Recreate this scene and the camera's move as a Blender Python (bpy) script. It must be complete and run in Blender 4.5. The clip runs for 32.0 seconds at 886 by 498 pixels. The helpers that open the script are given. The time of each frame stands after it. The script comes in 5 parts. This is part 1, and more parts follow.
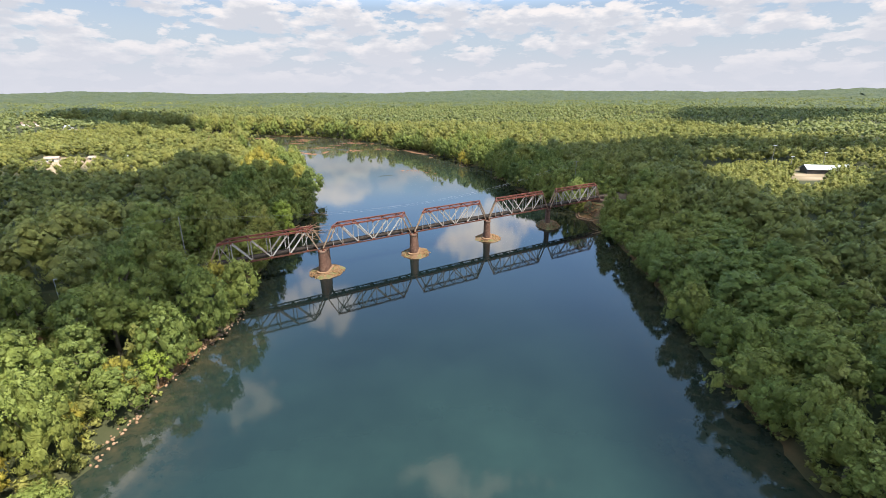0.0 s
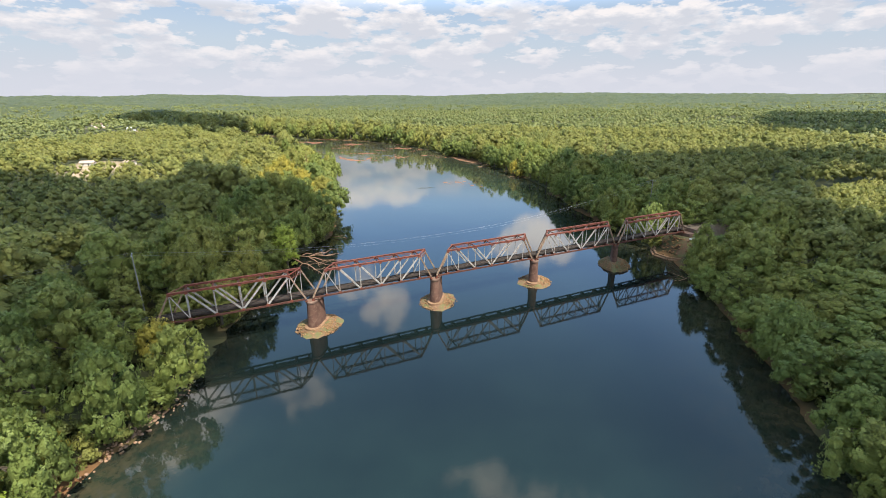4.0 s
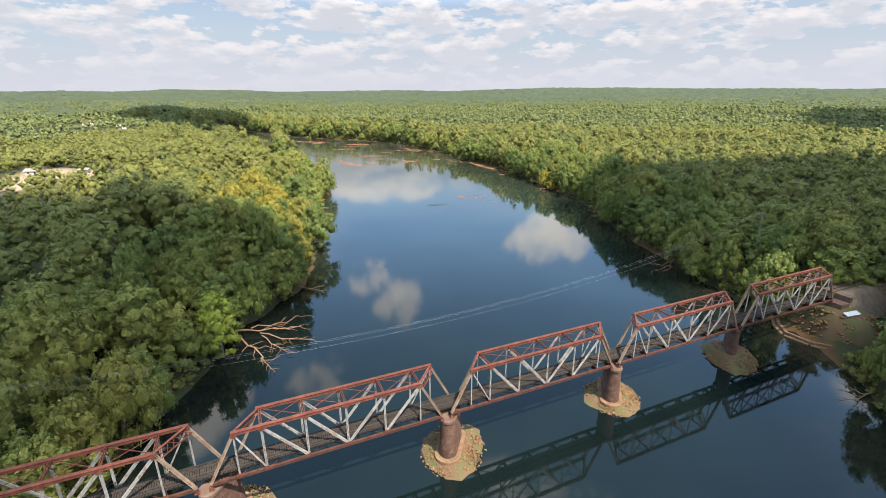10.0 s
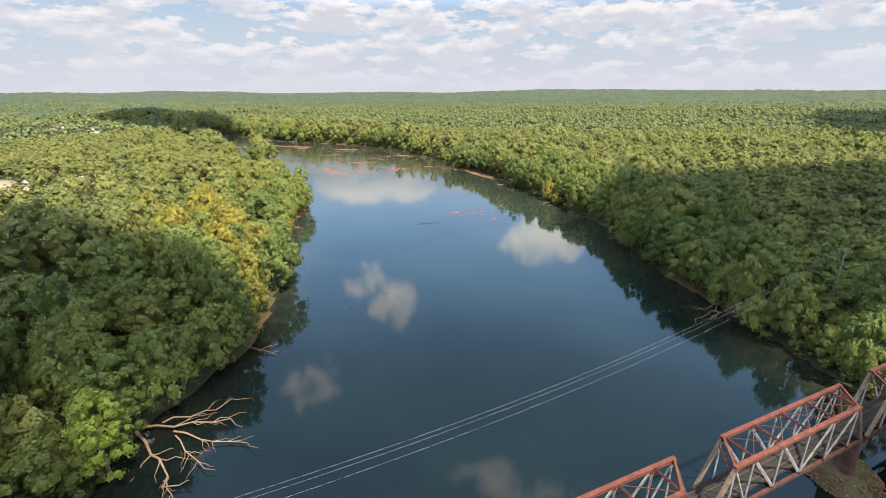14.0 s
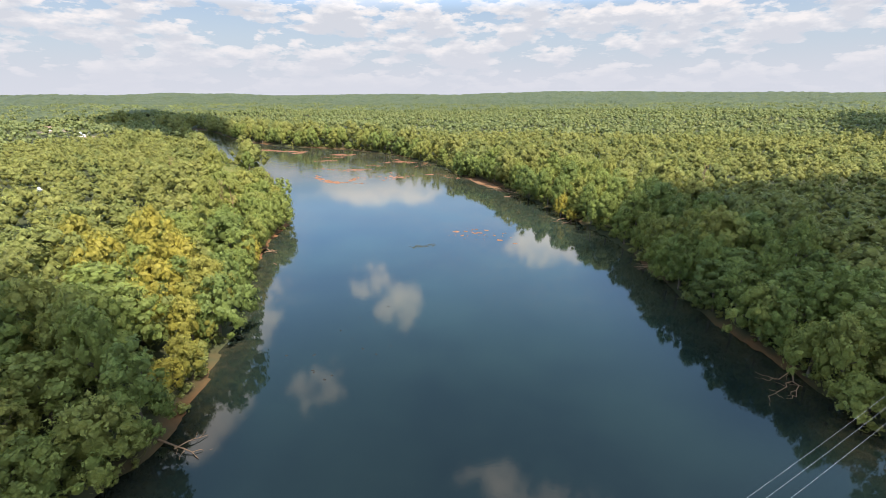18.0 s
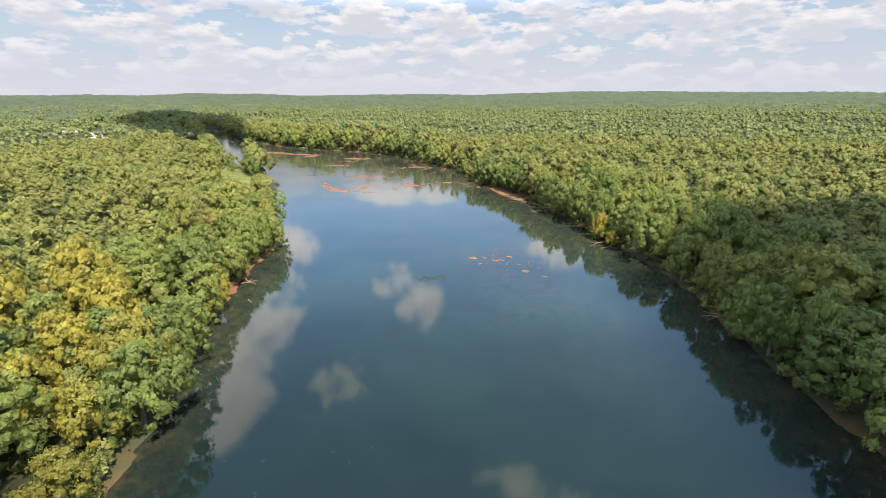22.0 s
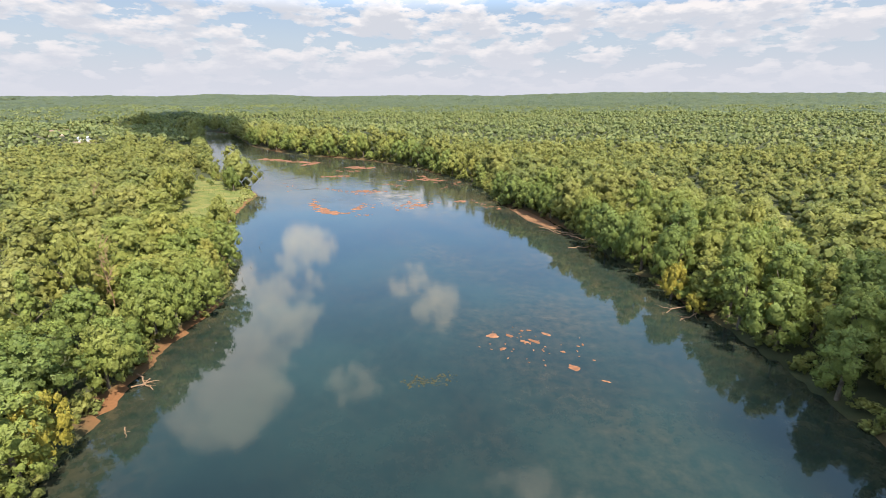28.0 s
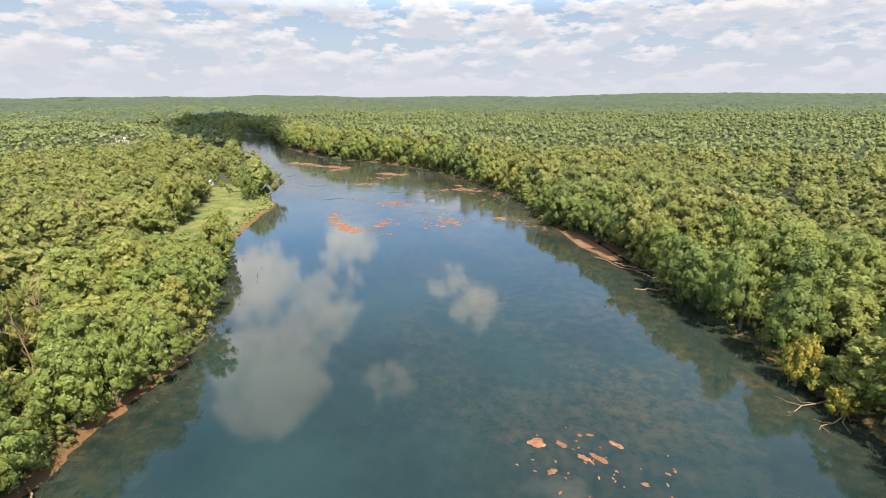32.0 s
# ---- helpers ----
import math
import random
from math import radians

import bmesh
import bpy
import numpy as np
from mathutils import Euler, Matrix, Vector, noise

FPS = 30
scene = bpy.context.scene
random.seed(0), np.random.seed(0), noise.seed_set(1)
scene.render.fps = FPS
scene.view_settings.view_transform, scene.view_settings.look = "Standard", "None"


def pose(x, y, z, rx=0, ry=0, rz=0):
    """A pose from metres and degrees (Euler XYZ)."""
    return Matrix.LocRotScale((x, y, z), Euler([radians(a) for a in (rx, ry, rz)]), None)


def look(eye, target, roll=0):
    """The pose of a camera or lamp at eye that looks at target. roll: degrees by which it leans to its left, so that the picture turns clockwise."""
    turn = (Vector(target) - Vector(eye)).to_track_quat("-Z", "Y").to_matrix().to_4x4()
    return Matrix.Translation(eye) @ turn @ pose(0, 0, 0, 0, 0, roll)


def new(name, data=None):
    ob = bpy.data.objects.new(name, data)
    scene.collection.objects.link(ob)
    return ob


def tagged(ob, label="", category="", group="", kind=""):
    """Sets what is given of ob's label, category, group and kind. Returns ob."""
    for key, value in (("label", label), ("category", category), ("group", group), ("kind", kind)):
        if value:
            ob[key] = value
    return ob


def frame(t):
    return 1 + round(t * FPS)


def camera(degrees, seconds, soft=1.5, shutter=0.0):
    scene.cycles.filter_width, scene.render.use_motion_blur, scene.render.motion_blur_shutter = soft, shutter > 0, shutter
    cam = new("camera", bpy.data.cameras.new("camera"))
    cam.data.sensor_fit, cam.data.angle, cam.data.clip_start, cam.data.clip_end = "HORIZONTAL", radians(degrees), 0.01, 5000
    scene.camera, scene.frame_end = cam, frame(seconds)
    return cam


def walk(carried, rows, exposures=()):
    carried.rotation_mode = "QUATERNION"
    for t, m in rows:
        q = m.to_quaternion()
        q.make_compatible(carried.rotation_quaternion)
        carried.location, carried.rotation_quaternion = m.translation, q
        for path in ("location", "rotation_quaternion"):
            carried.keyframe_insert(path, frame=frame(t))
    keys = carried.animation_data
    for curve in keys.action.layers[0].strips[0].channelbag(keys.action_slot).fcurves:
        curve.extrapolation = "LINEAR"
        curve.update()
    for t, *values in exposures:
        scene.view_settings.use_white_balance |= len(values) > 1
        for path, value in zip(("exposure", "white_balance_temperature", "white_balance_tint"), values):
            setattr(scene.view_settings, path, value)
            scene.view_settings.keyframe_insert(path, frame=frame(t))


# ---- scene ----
cam = camera(88.0, 32.0, soft=0.85)
# seconds, eye x y z, yaw to the left, pitch
PATH = [
    (0, -7.44, -7.97, 70.17, -2.43, -18.71),
    (0.5, -4.58, -1.83, 70.19, -2.07, -18.52),
    (1, -2.27, 4.38, 70.20, -1.70, -18.39),
    (2, 0.88, 17.04, 70.22, -0.97, -18.27),
    (3, 2.42, 29.94, 70.24, -0.62, -18.29),
    (3.5, 2.70, 36.45, 70.25, 1.13, -18.33),
    (4, 2.71, 42.99, 70.26, 4.71, -18.39),
    (4.5, 2.50, 49.52, 70.26, 5.79, -18.45),
    (6.5, 0.20, 75.35, 70.28, 7.07, -18.71),
    (7, -0.57, 81.65, 70.29, 6.97, -18.77),
    (8, -2.18, 93.97, 70.29, 6.76, -18.86),
    (9, -3.71, 105.86, 70.29, 6.56, -18.91),
    (10, -5.06, 117.28, 70.28, 6.35, -18.93),
    (11, -6.14, 128.23, 70.28, 6.14, -18.91),
    (12, -6.93, 138.74, 70.27, 5.93, -18.87),
    (13, -7.43, 148.87, 70.25, 5.73, -18.82),
    (14, -7.67, 158.72, 70.24, 5.72, -18.75),
    (15, -7.71, 168.39, 70.22, 5.91, -18.68),
    (15.5, -7.68, 173.19, 70.20, 6.01, -18.65),
    (17.5, -7.44, 192.50, 70.15, 6.39, -18.54),
    (18, -7.40, 197.42, 70.13, 6.49, -18.52),
    (19, -7.42, 207.46, 70.10, 6.68, -18.49),
    (20, -7.62, 217.82, 70.06, 6.87, -18.48),
    (21, -8.04, 228.53, 70.02, 7.07, -18.47),
    (21.5, -8.35, 234.02, 70.00, 7.55, -18.47),
    (22, -8.72, 239.60, 69.98, 9.38, -18.48),
    (22.5, -9.16, 245.26, 69.96, 10.14, -18.48),
    (23, -9.65, 250.99, 69.93, 10.27, -18.48),
    (24, -10.83, 262.66, 69.88, 10.53, -18.48),
    (25, -12.19, 274.50, 69.83, 10.79, -18.47),
    (25.5, -12.93, 280.45, 69.80, 10.92, -18.46),
    (27.5, -16.09, 304.09, 69.68, 11.44, -18.39),
    (28, -16.89, 309.89, 69.65, 11.57, -18.36),
    (29, -18.45, 321.27, 69.58, 11.83, -18.30),
    (30, -19.96, 332.33, 69.51, 12.09, -18.24),
    (30.5, -20.70, 337.76, 69.48, 13.86, -18.22),
    (31, -21.46, 343.14, 69.44, 15.48, -18.20),
    (31.5, -22.23, 348.50, 69.40, 16.30, -18.20),
    (32, -23.06, 353.87, 69.36, 16.79, -18.22),
]


def heading(x, y, z, yaw, pitch):
    a, b = radians(yaw), radians(pitch)
    return (x - math.sin(a) * math.cos(b), y + math.cos(a) * math.cos(b), z + math.sin(b))


walk(cam, [(t, look((x, y, z), heading(x, y, z, yaw, pitch), -0.3)) for t, x, y, z, yaw, pitch in PATH])

# ---- sky and sun ----
SUN_EL, SUN_AZ = 59.0, 136.0  # degrees above the horizon; degrees from +y towards +x
world = bpy.data.worlds.new("sky")
scene.world = world
world.use_nodes = True
scene.view_settings.exposure = 1.17


class Nodes:
    """Short way to write node trees."""

    def __init__(self, tree):
        self.t = tree

    def add(self, kind, **values):
        n = self.t.nodes.new(kind)
        for k, v in values.items():
            setattr(n, k, v) if hasattr(n, k) else None
        return n

    def link(self, a, b):
        self.t.links.new(a, b)

    def math(self, op, a, b=None, clamp=False):
        n = self.t.nodes.new("ShaderNodeMath")
        n.operation, n.use_clamp = op, clamp
        for i, v in enumerate((a, b)):
            if v is None:
                continue
            if isinstance(v, (int, float)):
                n.inputs[i].default_value = v
            else:
                self.link(v, n.inputs[i])
        return n.outputs[0]

    def mix(self, f, a, b, blend="MIX"):
        n = self.t.nodes.new("ShaderNodeMix")
        n.data_type, n.blend_type = "RGBA", blend
        for sock, v in ((n.inputs[0], f), (n.inputs[6], a), (n.inputs[7], b)):
            if isinstance(v, (int, float)):
                sock.default_value = v
            elif isinstance(v, tuple):
                sock.default_value = (*v, 1)
            else:
                self.link(v, sock)
        return n.outputs[2]

    def noise(self, scale, detail=3.0, rough=0.55, coord=None):
        n = self.t.nodes.new("ShaderNodeTexNoise")
        n.inputs["Scale"].default_value, n.inputs["Detail"].default_value, n.inputs["Roughness"].default_value = scale, detail, rough
        if coord is not None:
            self.link(coord, n.inputs["Vector"])
        return n.outputs["Fac"]

    def ramp(self, f, *stops):
        n = self.t.nodes.new("ShaderNodeValToRGB")
        e = n.color_ramp.elements
        while len(e) < len(stops):
            e.new(0.5)
        for el, (p, c) in zip(e, stops):
            el.position, el.color = p, (*c, 1) if isinstance(c, tuple) else (c, c, c, 1)
        self.link(f, n.inputs[0])
        return n.outputs[0]


# clouds that the river mirrors: azimuth, elevation, half width, half height in degrees, strength
CUMULI = [(-12.5, 26.0, 3.6, 3.8, 0.58), (-16.0, 22.0, 3.6, 2.8, 0.54), (-25.0, 33.5, 4.4, 3.8, 0.85), (-29.0, 19.0, 4.0, 4.0, 0.95), (-33.5, 24.5, 5.0, 5.0, 1.0), (-38.5, 30.0, 6.0, 5.0, 1.05), (-40.5, 34.0, 5.0, 3.4, 1.0), (-39.0, 21.0, 6.0, 5.0, 0.95), (8.0, 17.2, 5.4, 3.2, 1.05), (15.0, 13.5, 6.0, 2.6, 1.0), (-13.0, 10.3, 7.0, 2.4, 1.05), (7.0, 45.5, 9.0, 3.0, 0.6), (48.0, 24.0, 9.0, 5.0, 0.9)]


def build_world():
    n = Nodes(world.node_tree)
    bg = world.node_tree.nodes["Background"]
    sky = n.add("ShaderNodeTexSky", sky_type="NISHITA", sun_disc=False, sun_elevation=radians(SUN_EL), sun_rotation=radians(SUN_AZ), air_density=1.3, dust_density=2.0, ozone_density=1.5)
    coord = n.add("ShaderNodeTexCoord").outputs["Generated"]
    sep = n.add("ShaderNodeSeparateXYZ")
    n.link(coord, sep.inputs[0])
    z = sep.outputs["Z"]

    # rows of flat puffs low down
    def puffs(lift):
        comb = n.add("ShaderNodeCombineXYZ")
        n.link(n.math("ADD", sep.outputs["X"], 4.2), comb.inputs[0])
        n.link(n.math("ADD", sep.outputs["Y"], 1.7), comb.inputs[1])
        n.link(n.math("MULTIPLY", n.math("ADD", z, lift), 2.9), comb.inputs[2])
        v = comb.outputs[0]
        return n.math("ADD", n.math("MULTIPLY", n.noise(9.0, 7.0, 0.52, v), 0.66), n.math("MULTIPLY", n.noise(24.0, 6.0, 0.58, v), 0.34))

    body, above = puffs(0.0), puffs(0.014)
    # round clouds higher up, with torn edges
    torn = n.math("ADD", n.math("MULTIPLY", n.math("SUBTRACT", n.noise(17.0, 7.0, 0.68, coord), 0.5), 4.4), n.math("MULTIPLY", n.math("SUBTRACT", n.noise(6.0, 2.0, 0.5, coord), 0.5), 3.6))
    field = None
    for az, el, wide, tall, strong in CUMULI:
        a, e = radians(az), radians(el)
        to = Vector((math.sin(a) * math.cos(e), math.cos(a) * math.cos(e), math.sin(e)))
        right = Vector((math.cos(a), -math.sin(a), 0))
        up = right.cross(to)
        out = None
        for axis, half in ((right, wide), (up, tall)):
            dot = n.add("ShaderNodeVectorMath", operation="DOT_PRODUCT")
            n.link(coord, dot.inputs[0])
            dot.inputs[1].default_value = axis / math.sin(radians(half))
            sq = n.math("POWER", n.math("ABSOLUTE", dot.outputs["Value"]), 2.0)
            out = sq if out is None else n.math("ADD", out, sq)
        ahead = n.add("ShaderNodeVectorMath", operation="DOT_PRODUCT")
        n.link(coord, ahead.inputs[0])
        ahead.inputs[1].default_value = to
        puff = n.math("MULTIPLY", n.math("SUBTRACT", strong, n.math("MULTIPLY", out, 0.62)), n.math("GREATER_THAN", ahead.outputs["Value"], 0.0))
        field = puff if field is None else n.math("MAXIMUM", field, puff)
    ragged = n.math("ADD", field, 0.55, clamp=True)
    field = n.math("ADD", n.math("MAXIMUM", field, 0.0), n.math("MULTIPLY", n.math("MULTIPLY", torn, 0.55), ragged))
    # and scattered ones over the rest of the sky
    rest = n.ramp(n.noise(4.0, 6.0, 0.5, coord), (0.50, 0.0), (0.60, 0.85))
    behind = n.ramp(sep.outputs["Y"], (0.0, 1.0), (0.35, 0.0))
    high_mask = n.math("MAXIMUM", n.ramp(field, (0.26, 0.0), (0.50, 0.6), (0.95, 1.0)), n.math("MULTIPLY", rest, behind))
    high = n.ramp(z, (0.15, 0.0), (0.21, 1.0))
    mask = n.math("ADD", n.math("MULTIPLY", n.ramp(body, (0.470, 0.0), (0.497, 0.70), (0.535, 1.0)), n.math("SUBTRACT", 1.0, high)), n.math("MULTIPLY", high_mask, high))
    tone = n.mix(high, n.ramp(above, (0.45, (1.06, 1.0, 0.985)), (0.495, (0.88, 0.87, 0.90)), (0.56, (0.69, 0.715, 0.785))), (0.95, 0.90, 0.88))
    blue = n.mix(1.0, sky.outputs[0], (0.12, 0.12, 0.12), "MULTIPLY")
    air = n.mix(0.6, blue, n.ramp(z, (0.1, (0.56, 0.73, 0.95)), (0.28, (0.26, 0.50, 0.95)), (0.5, (0.20, 0.39, 0.66)), (0.75, (0.18, 0.34, 0.50))))
    gain = n.ramp(z, (0.155, 0.0), (0.22, 0.52), (0.40, 0.88), (0.58, 0.80), (0.80, 1.0))
    haze = n.ramp(z, (0.0, 0.97), (0.03, 0.88), (0.085, 0.40), (0.20, 0.0))
    full = n.mix(haze, n.mix(mask, air, tone), (0.735, 0.75, 0.835))
    # brighter towards the high sun
    n.link(n.mix(gain, full, n.mix(1.0, full, (3.3, 3.3, 3.3), "MULTIPLY")), bg.inputs[0])
    bg.inputs[1].default_value = 0.428


build_world()
sun = new("sun", bpy.data.lights.new("sun", "SUN"))
sun.data.energy, sun.data.angle, sun.data.color = 5.0, radians(0.55), (1.0, 0.955, 0.88)
_e, _a = radians(SUN_EL), radians(SUN_AZ)
SUN_DIR = Vector((math.sin(_a) * math.cos(_e), math.cos(_a) * math.cos(_e), math.sin(_e)))
sun.matrix_world = look(SUN_DIR * 900, (0, 0, 0))


# ---- materials ----
def material(name):
    m = bpy.data.materials.new(name)
    m.use_nodes = True
    return m, Nodes(m.node_tree), m.node_tree.nodes["Principled BSDF"]


def where(n):
    return n.add("ShaderNodeTexCoord").outputs["Object"]


def place(n):
    return n.add("ShaderNodeNewGeometry").outputs["Position"]


def bump(n, bsdf, height, strength, dist=0.1):
    b = n.add("ShaderNodeBump")
    b.inputs["Strength"].default_value, b.inputs["Distance"].default_value = strength, dist
    n.link(height, b.inputs["Height"])
    n.link(b.outputs[0], bsdf.inputs["Normal"])


def surface(name, low, high, scale, rough=0.85, metal=0.0, relief=0.3, third=None, fine=9.0, by="place", spread=0.25):
    """A worn surface: two colours by a broad noise, a grain by a fine one, a third colour in patches."""
    m, n, b = material(name)
    c = place(n) if by == "place" else where(n)
    wide, grain = n.noise(scale, 5.0, 0.6, c), n.noise(scale * fine, 3.0, 0.6, c)
    col = n.mix(n.ramp(wide, (0.35, 0.0), (0.65, 1.0)), low, high)
    if third:
        col = n.mix(n.ramp(n.noise(scale * 2.7, 5.0, 0.65, c), (0.52, 0.0), (0.62, 1.0)), col, third)
    col = n.mix(n.math("MULTIPLY", grain, 0.5), col, tuple(v * 0.55 for v in low))
    ran = n.add("ShaderNodeObjectInfo").outputs["Random"]
    col = n.mix(n.math("MULTIPLY", ran, spread), col, tuple(v * 0.6 for v in low))
    n.link(col, b.inputs["Base Color"])
    b.inputs["Roughness"].default_value, b.inputs["Metallic"].default_value = rough, metal
    b.inputs["Specular IOR Level"].default_value = 0.2 if rough > 0.8 else 0.45
    bump(n, b, grain, relief)
    return m


def foliage(name, hues, by="object", cut=0.0, grain=2.3, tips=0.4, relief=0.0):
    """Leaves: the hue varies from tree to tree and from spray to spray; some light comes through."""
    m, n, b = material(name)
    isl = n.add("ShaderNodeNewGeometry").outputs["Random Per Island"]
    if by == "object":
        tree = n.add("ShaderNodeObjectInfo").outputs["Random"]
    elif by == "tone":
        tree = n.add("ShaderNodeAttribute", attribute_name="tone").outputs["Fac"]
    else:
        tree = n.ramp(n.noise(0.03, 3.0, 0.75, place(n)), (0.35, 0.0), (0.65, 1.0))
    stand = n.ramp(n.noise(0.014, 3.0, 0.6, place(n)), (0.36, 0.0), (0.64, 1.0))
    tree = n.math("ADD", n.math("MULTIPLY", tree, 0.52), n.math("MULTIPLY", stand, 0.48))
    step = 1.0 / (len(hues) - 1)
    col = n.ramp(tree, *[(i * step, h) for i, h in enumerate(hues)])
    dark = tuple(v * 0.55 for v in hues[0])
    tip = n.mix(0.35, col, (0.30, 0.29, 0.06))
    clump = n.ramp(n.noise(0.42, 2.0, 0.5, place(n)), (0.38, 0.0), (0.62, 1.0))
    col = n.mix(n.math("MULTIPLY", clump, 0.30), col, tip)
    col = n.mix(n.math("MULTIPLY", n.math("POWER", isl, 2.0), tips), col, tip)
    tuft = n.ramp(n.noise(grain, 3.0, 0.65, place(n)), (0.36, 0.0), (0.62, 1.0))
    col = n.mix(n.math("MULTIPLY", n.math("SUBTRACT", 1.0, tuft), 0.36), col, dark)
    leafy = n.math("ADD", n.math("MULTIPLY", n.math("FRACT", n.math("MULTIPLY", isl, 7.31)), 0.5), 0.75)
    bright = n.add("ShaderNodeVectorMath", operation="SCALE")
    n.link(col, bright.inputs[0])
    n.link(leafy, bright.inputs["Scale"])
    col = bright.outputs[0]
    n.link(col, b.inputs["Base Color"])
    b.inputs["Roughness"].default_value = 0.58
    b.inputs["Specular IOR Level"].default_value = 0.22
    if relief:
        bump(n, b, n.noise(relief, 3.0, 0.7, place(n)), 1.0, 1.6 / relief)
    tr = n.add("ShaderNodeBsdfTranslucent")
    n.link(n.mix(0.5, col, (0.20, 0.225, 0.055)), tr.inputs[0])
    mx = n.add("ShaderNodeMixShader")
    mx.inputs[0].default_value = 0.36
    n.link(b.outputs[0], mx.inputs[1])
    n.link(tr.outputs[0], mx.inputs[2])
    out = mx.outputs[0]
    if cut:
        gap = n.ramp(n.noise(cut, 2.0, 0.6, place(n)), (0.46, 0.0), (0.49, 1.0))
        clear = n.add("ShaderNodeBsdfTransparent")
        ragged = n.add("ShaderNodeMixShader")
        n.link(gap, ragged.inputs[0])
        n.link(clear.outputs[0], ragged.inputs[1])
        n.link(out, ragged.inputs[2])
        out = ragged.outputs[0]
    n.link(out, m.node_tree.nodes["Material Output"].inputs[0])
    return m


GREEN = ((0.097, 0.127, 0.037), (0.149, 0.193, 0.046), (0.204, 0.24, 0.053), (0.262, 0.26, 0.059), (0.333, 0.291, 0.062))
CANOPY = ((0.13, 0.151, 0.048), (0.187, 0.202, 0.054), (0.237, 0.231, 0.056), (0.258, 0.248, 0.064), (0.295, 0.269, 0.07))
# bluer greens than CANOPY: a little distance haze put into the leaf colour
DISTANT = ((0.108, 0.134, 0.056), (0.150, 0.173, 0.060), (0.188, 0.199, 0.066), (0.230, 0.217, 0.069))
GOLDEN = ((0.235, 0.215, 0.042), (0.325, 0.268, 0.042), (0.41, 0.31, 0.042))
LIMES = ((0.19, 0.25, 0.038), (0.25, 0.315, 0.044), (0.31, 0.36, 0.052))
LEAF = (foliage("green leaf sprays", GREEN, cut=3.8), foliage("green inner leaves", GREEN, relief=1.8))
LEAF_YELLOW = (foliage("yellowing leaf sprays", GOLDEN, cut=3.8), foliage("yellowing inner leaves", GOLDEN, relief=1.8))
LEAF_LIME = (foliage("lime leaf sprays", LIMES, cut=3.8), foliage("lime inner leaves", LIMES, relief=1.8))
LEAF_FAR = (foliage("canopy leaf sprays", CANOPY, by="tone", cut=2.2, tips=0.28), foliage("canopy inner leaves", CANOPY, by="tone", tips=0.28, relief=1.3))
GRASS = foliage("rough grass", ((0.11, 0.140, 0.034), (0.17, 0.175, 0.045), (0.25, 0.200, 0.070)), by="place", tips=0.6)
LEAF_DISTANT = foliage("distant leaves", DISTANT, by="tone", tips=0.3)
# greyer and bluer still: the horizon's haze is part of this base colour
LEAF_HILL_HAZED = foliage("haze tinted hill woods", ((0.085, 0.112, 0.066), (0.116, 0.142, 0.070), (0.150, 0.168, 0.074)), by="place", grain=0.05, relief=0.09)
BARK = surface("bark", (0.10, 0.075, 0.05), (0.20, 0.165, 0.12), 0.8, 0.95, relief=0.6)
DEADWOOD = surface("bleached deadwood", (0.23, 0.132, 0.072), (0.36, 0.225, 0.135), 1.2, 0.9, relief=0.5)
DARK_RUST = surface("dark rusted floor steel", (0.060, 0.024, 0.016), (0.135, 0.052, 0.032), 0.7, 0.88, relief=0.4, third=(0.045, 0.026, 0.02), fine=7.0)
RUST = surface("rusty red chord paint", (0.105, 0.032, 0.020), (0.215, 0.066, 0.038), 0.6, 0.85, relief=0.4, third=(0.070, 0.035, 0.026), fine=7.0)
PALE = surface("faded pale steel paint", (0.25, 0.23, 0.20), (0.42, 0.40, 0.36), 0.6, 0.75, relief=0.25, third=(0.24, 0.13, 0.08))
TAN = surface("weathered tan paint", (0.19, 0.125, 0.075), (0.31, 0.23, 0.155), 0.6, 0.8, relief=0.25, third=(0.20, 0.085, 0.048))
TIE = surface("old timber", (0.034, 0.027, 0.022), (0.060, 0.048, 0.038), 0.9, 0.95, relief=0.5)
RAIL = surface("rusty rail steel", (0.060, 0.040, 0.028), (0.105, 0.072, 0.052), 1.0, 0.8, 0.2)
PIER = surface("red brown stained pier concrete", (0.085, 0.044, 0.030), (0.165, 0.088, 0.060), 0.35, 0.95, relief=0.5, third=(0.19, 0.115, 0.078))
FOOTING = surface("pale orange footing concrete", (0.17, 0.092, 0.050), (0.29, 0.170, 0.098), 0.6, 0.92, relief=0.4, third=(0.12, 0.10, 0.045))
CAP = surface("stained pier cap", (0.115, 0.068, 0.048), (0.20, 0.130, 0.092), 0.5, 0.9)
ROCK = surface("tan rubble stone", (0.105, 0.060, 0.032), (0.200, 0.122, 0.068), 0.9, 0.95, relief=0.6, spread=0.7)
GOLD_ROCK = surface("golden brown rubble stone", (0.17, 0.090, 0.040), (0.34, 0.195, 0.092), 0.9, 0.95, relief=0.6, spread=0.6)
GOLD_ROCK_MIX = surface("mixed rubble stones", (0.13, 0.070, 0.034), (0.36, 0.215, 0.110), 1.6, 0.95, relief=0.6, third=(0.09, 0.055, 0.032))
PALE_ROCK = surface("pale orange rubble stone", (0.26, 0.150, 0.085), (0.44, 0.290, 0.185), 0.9, 0.95, relief=0.6, spread=0.5)
WET_STONE = surface("dark wet stone", (0.014, 0.013, 0.011), (0.034, 0.030, 0.024), 0.9, 0.9, relief=0.5)
RED_ROCK = surface("orange river rock", (0.17, 0.070, 0.034), (0.36, 0.160, 0.080), 0.5, 0.9, relief=0.6, third=(0.13, 0.075, 0.045), spread=0.7)


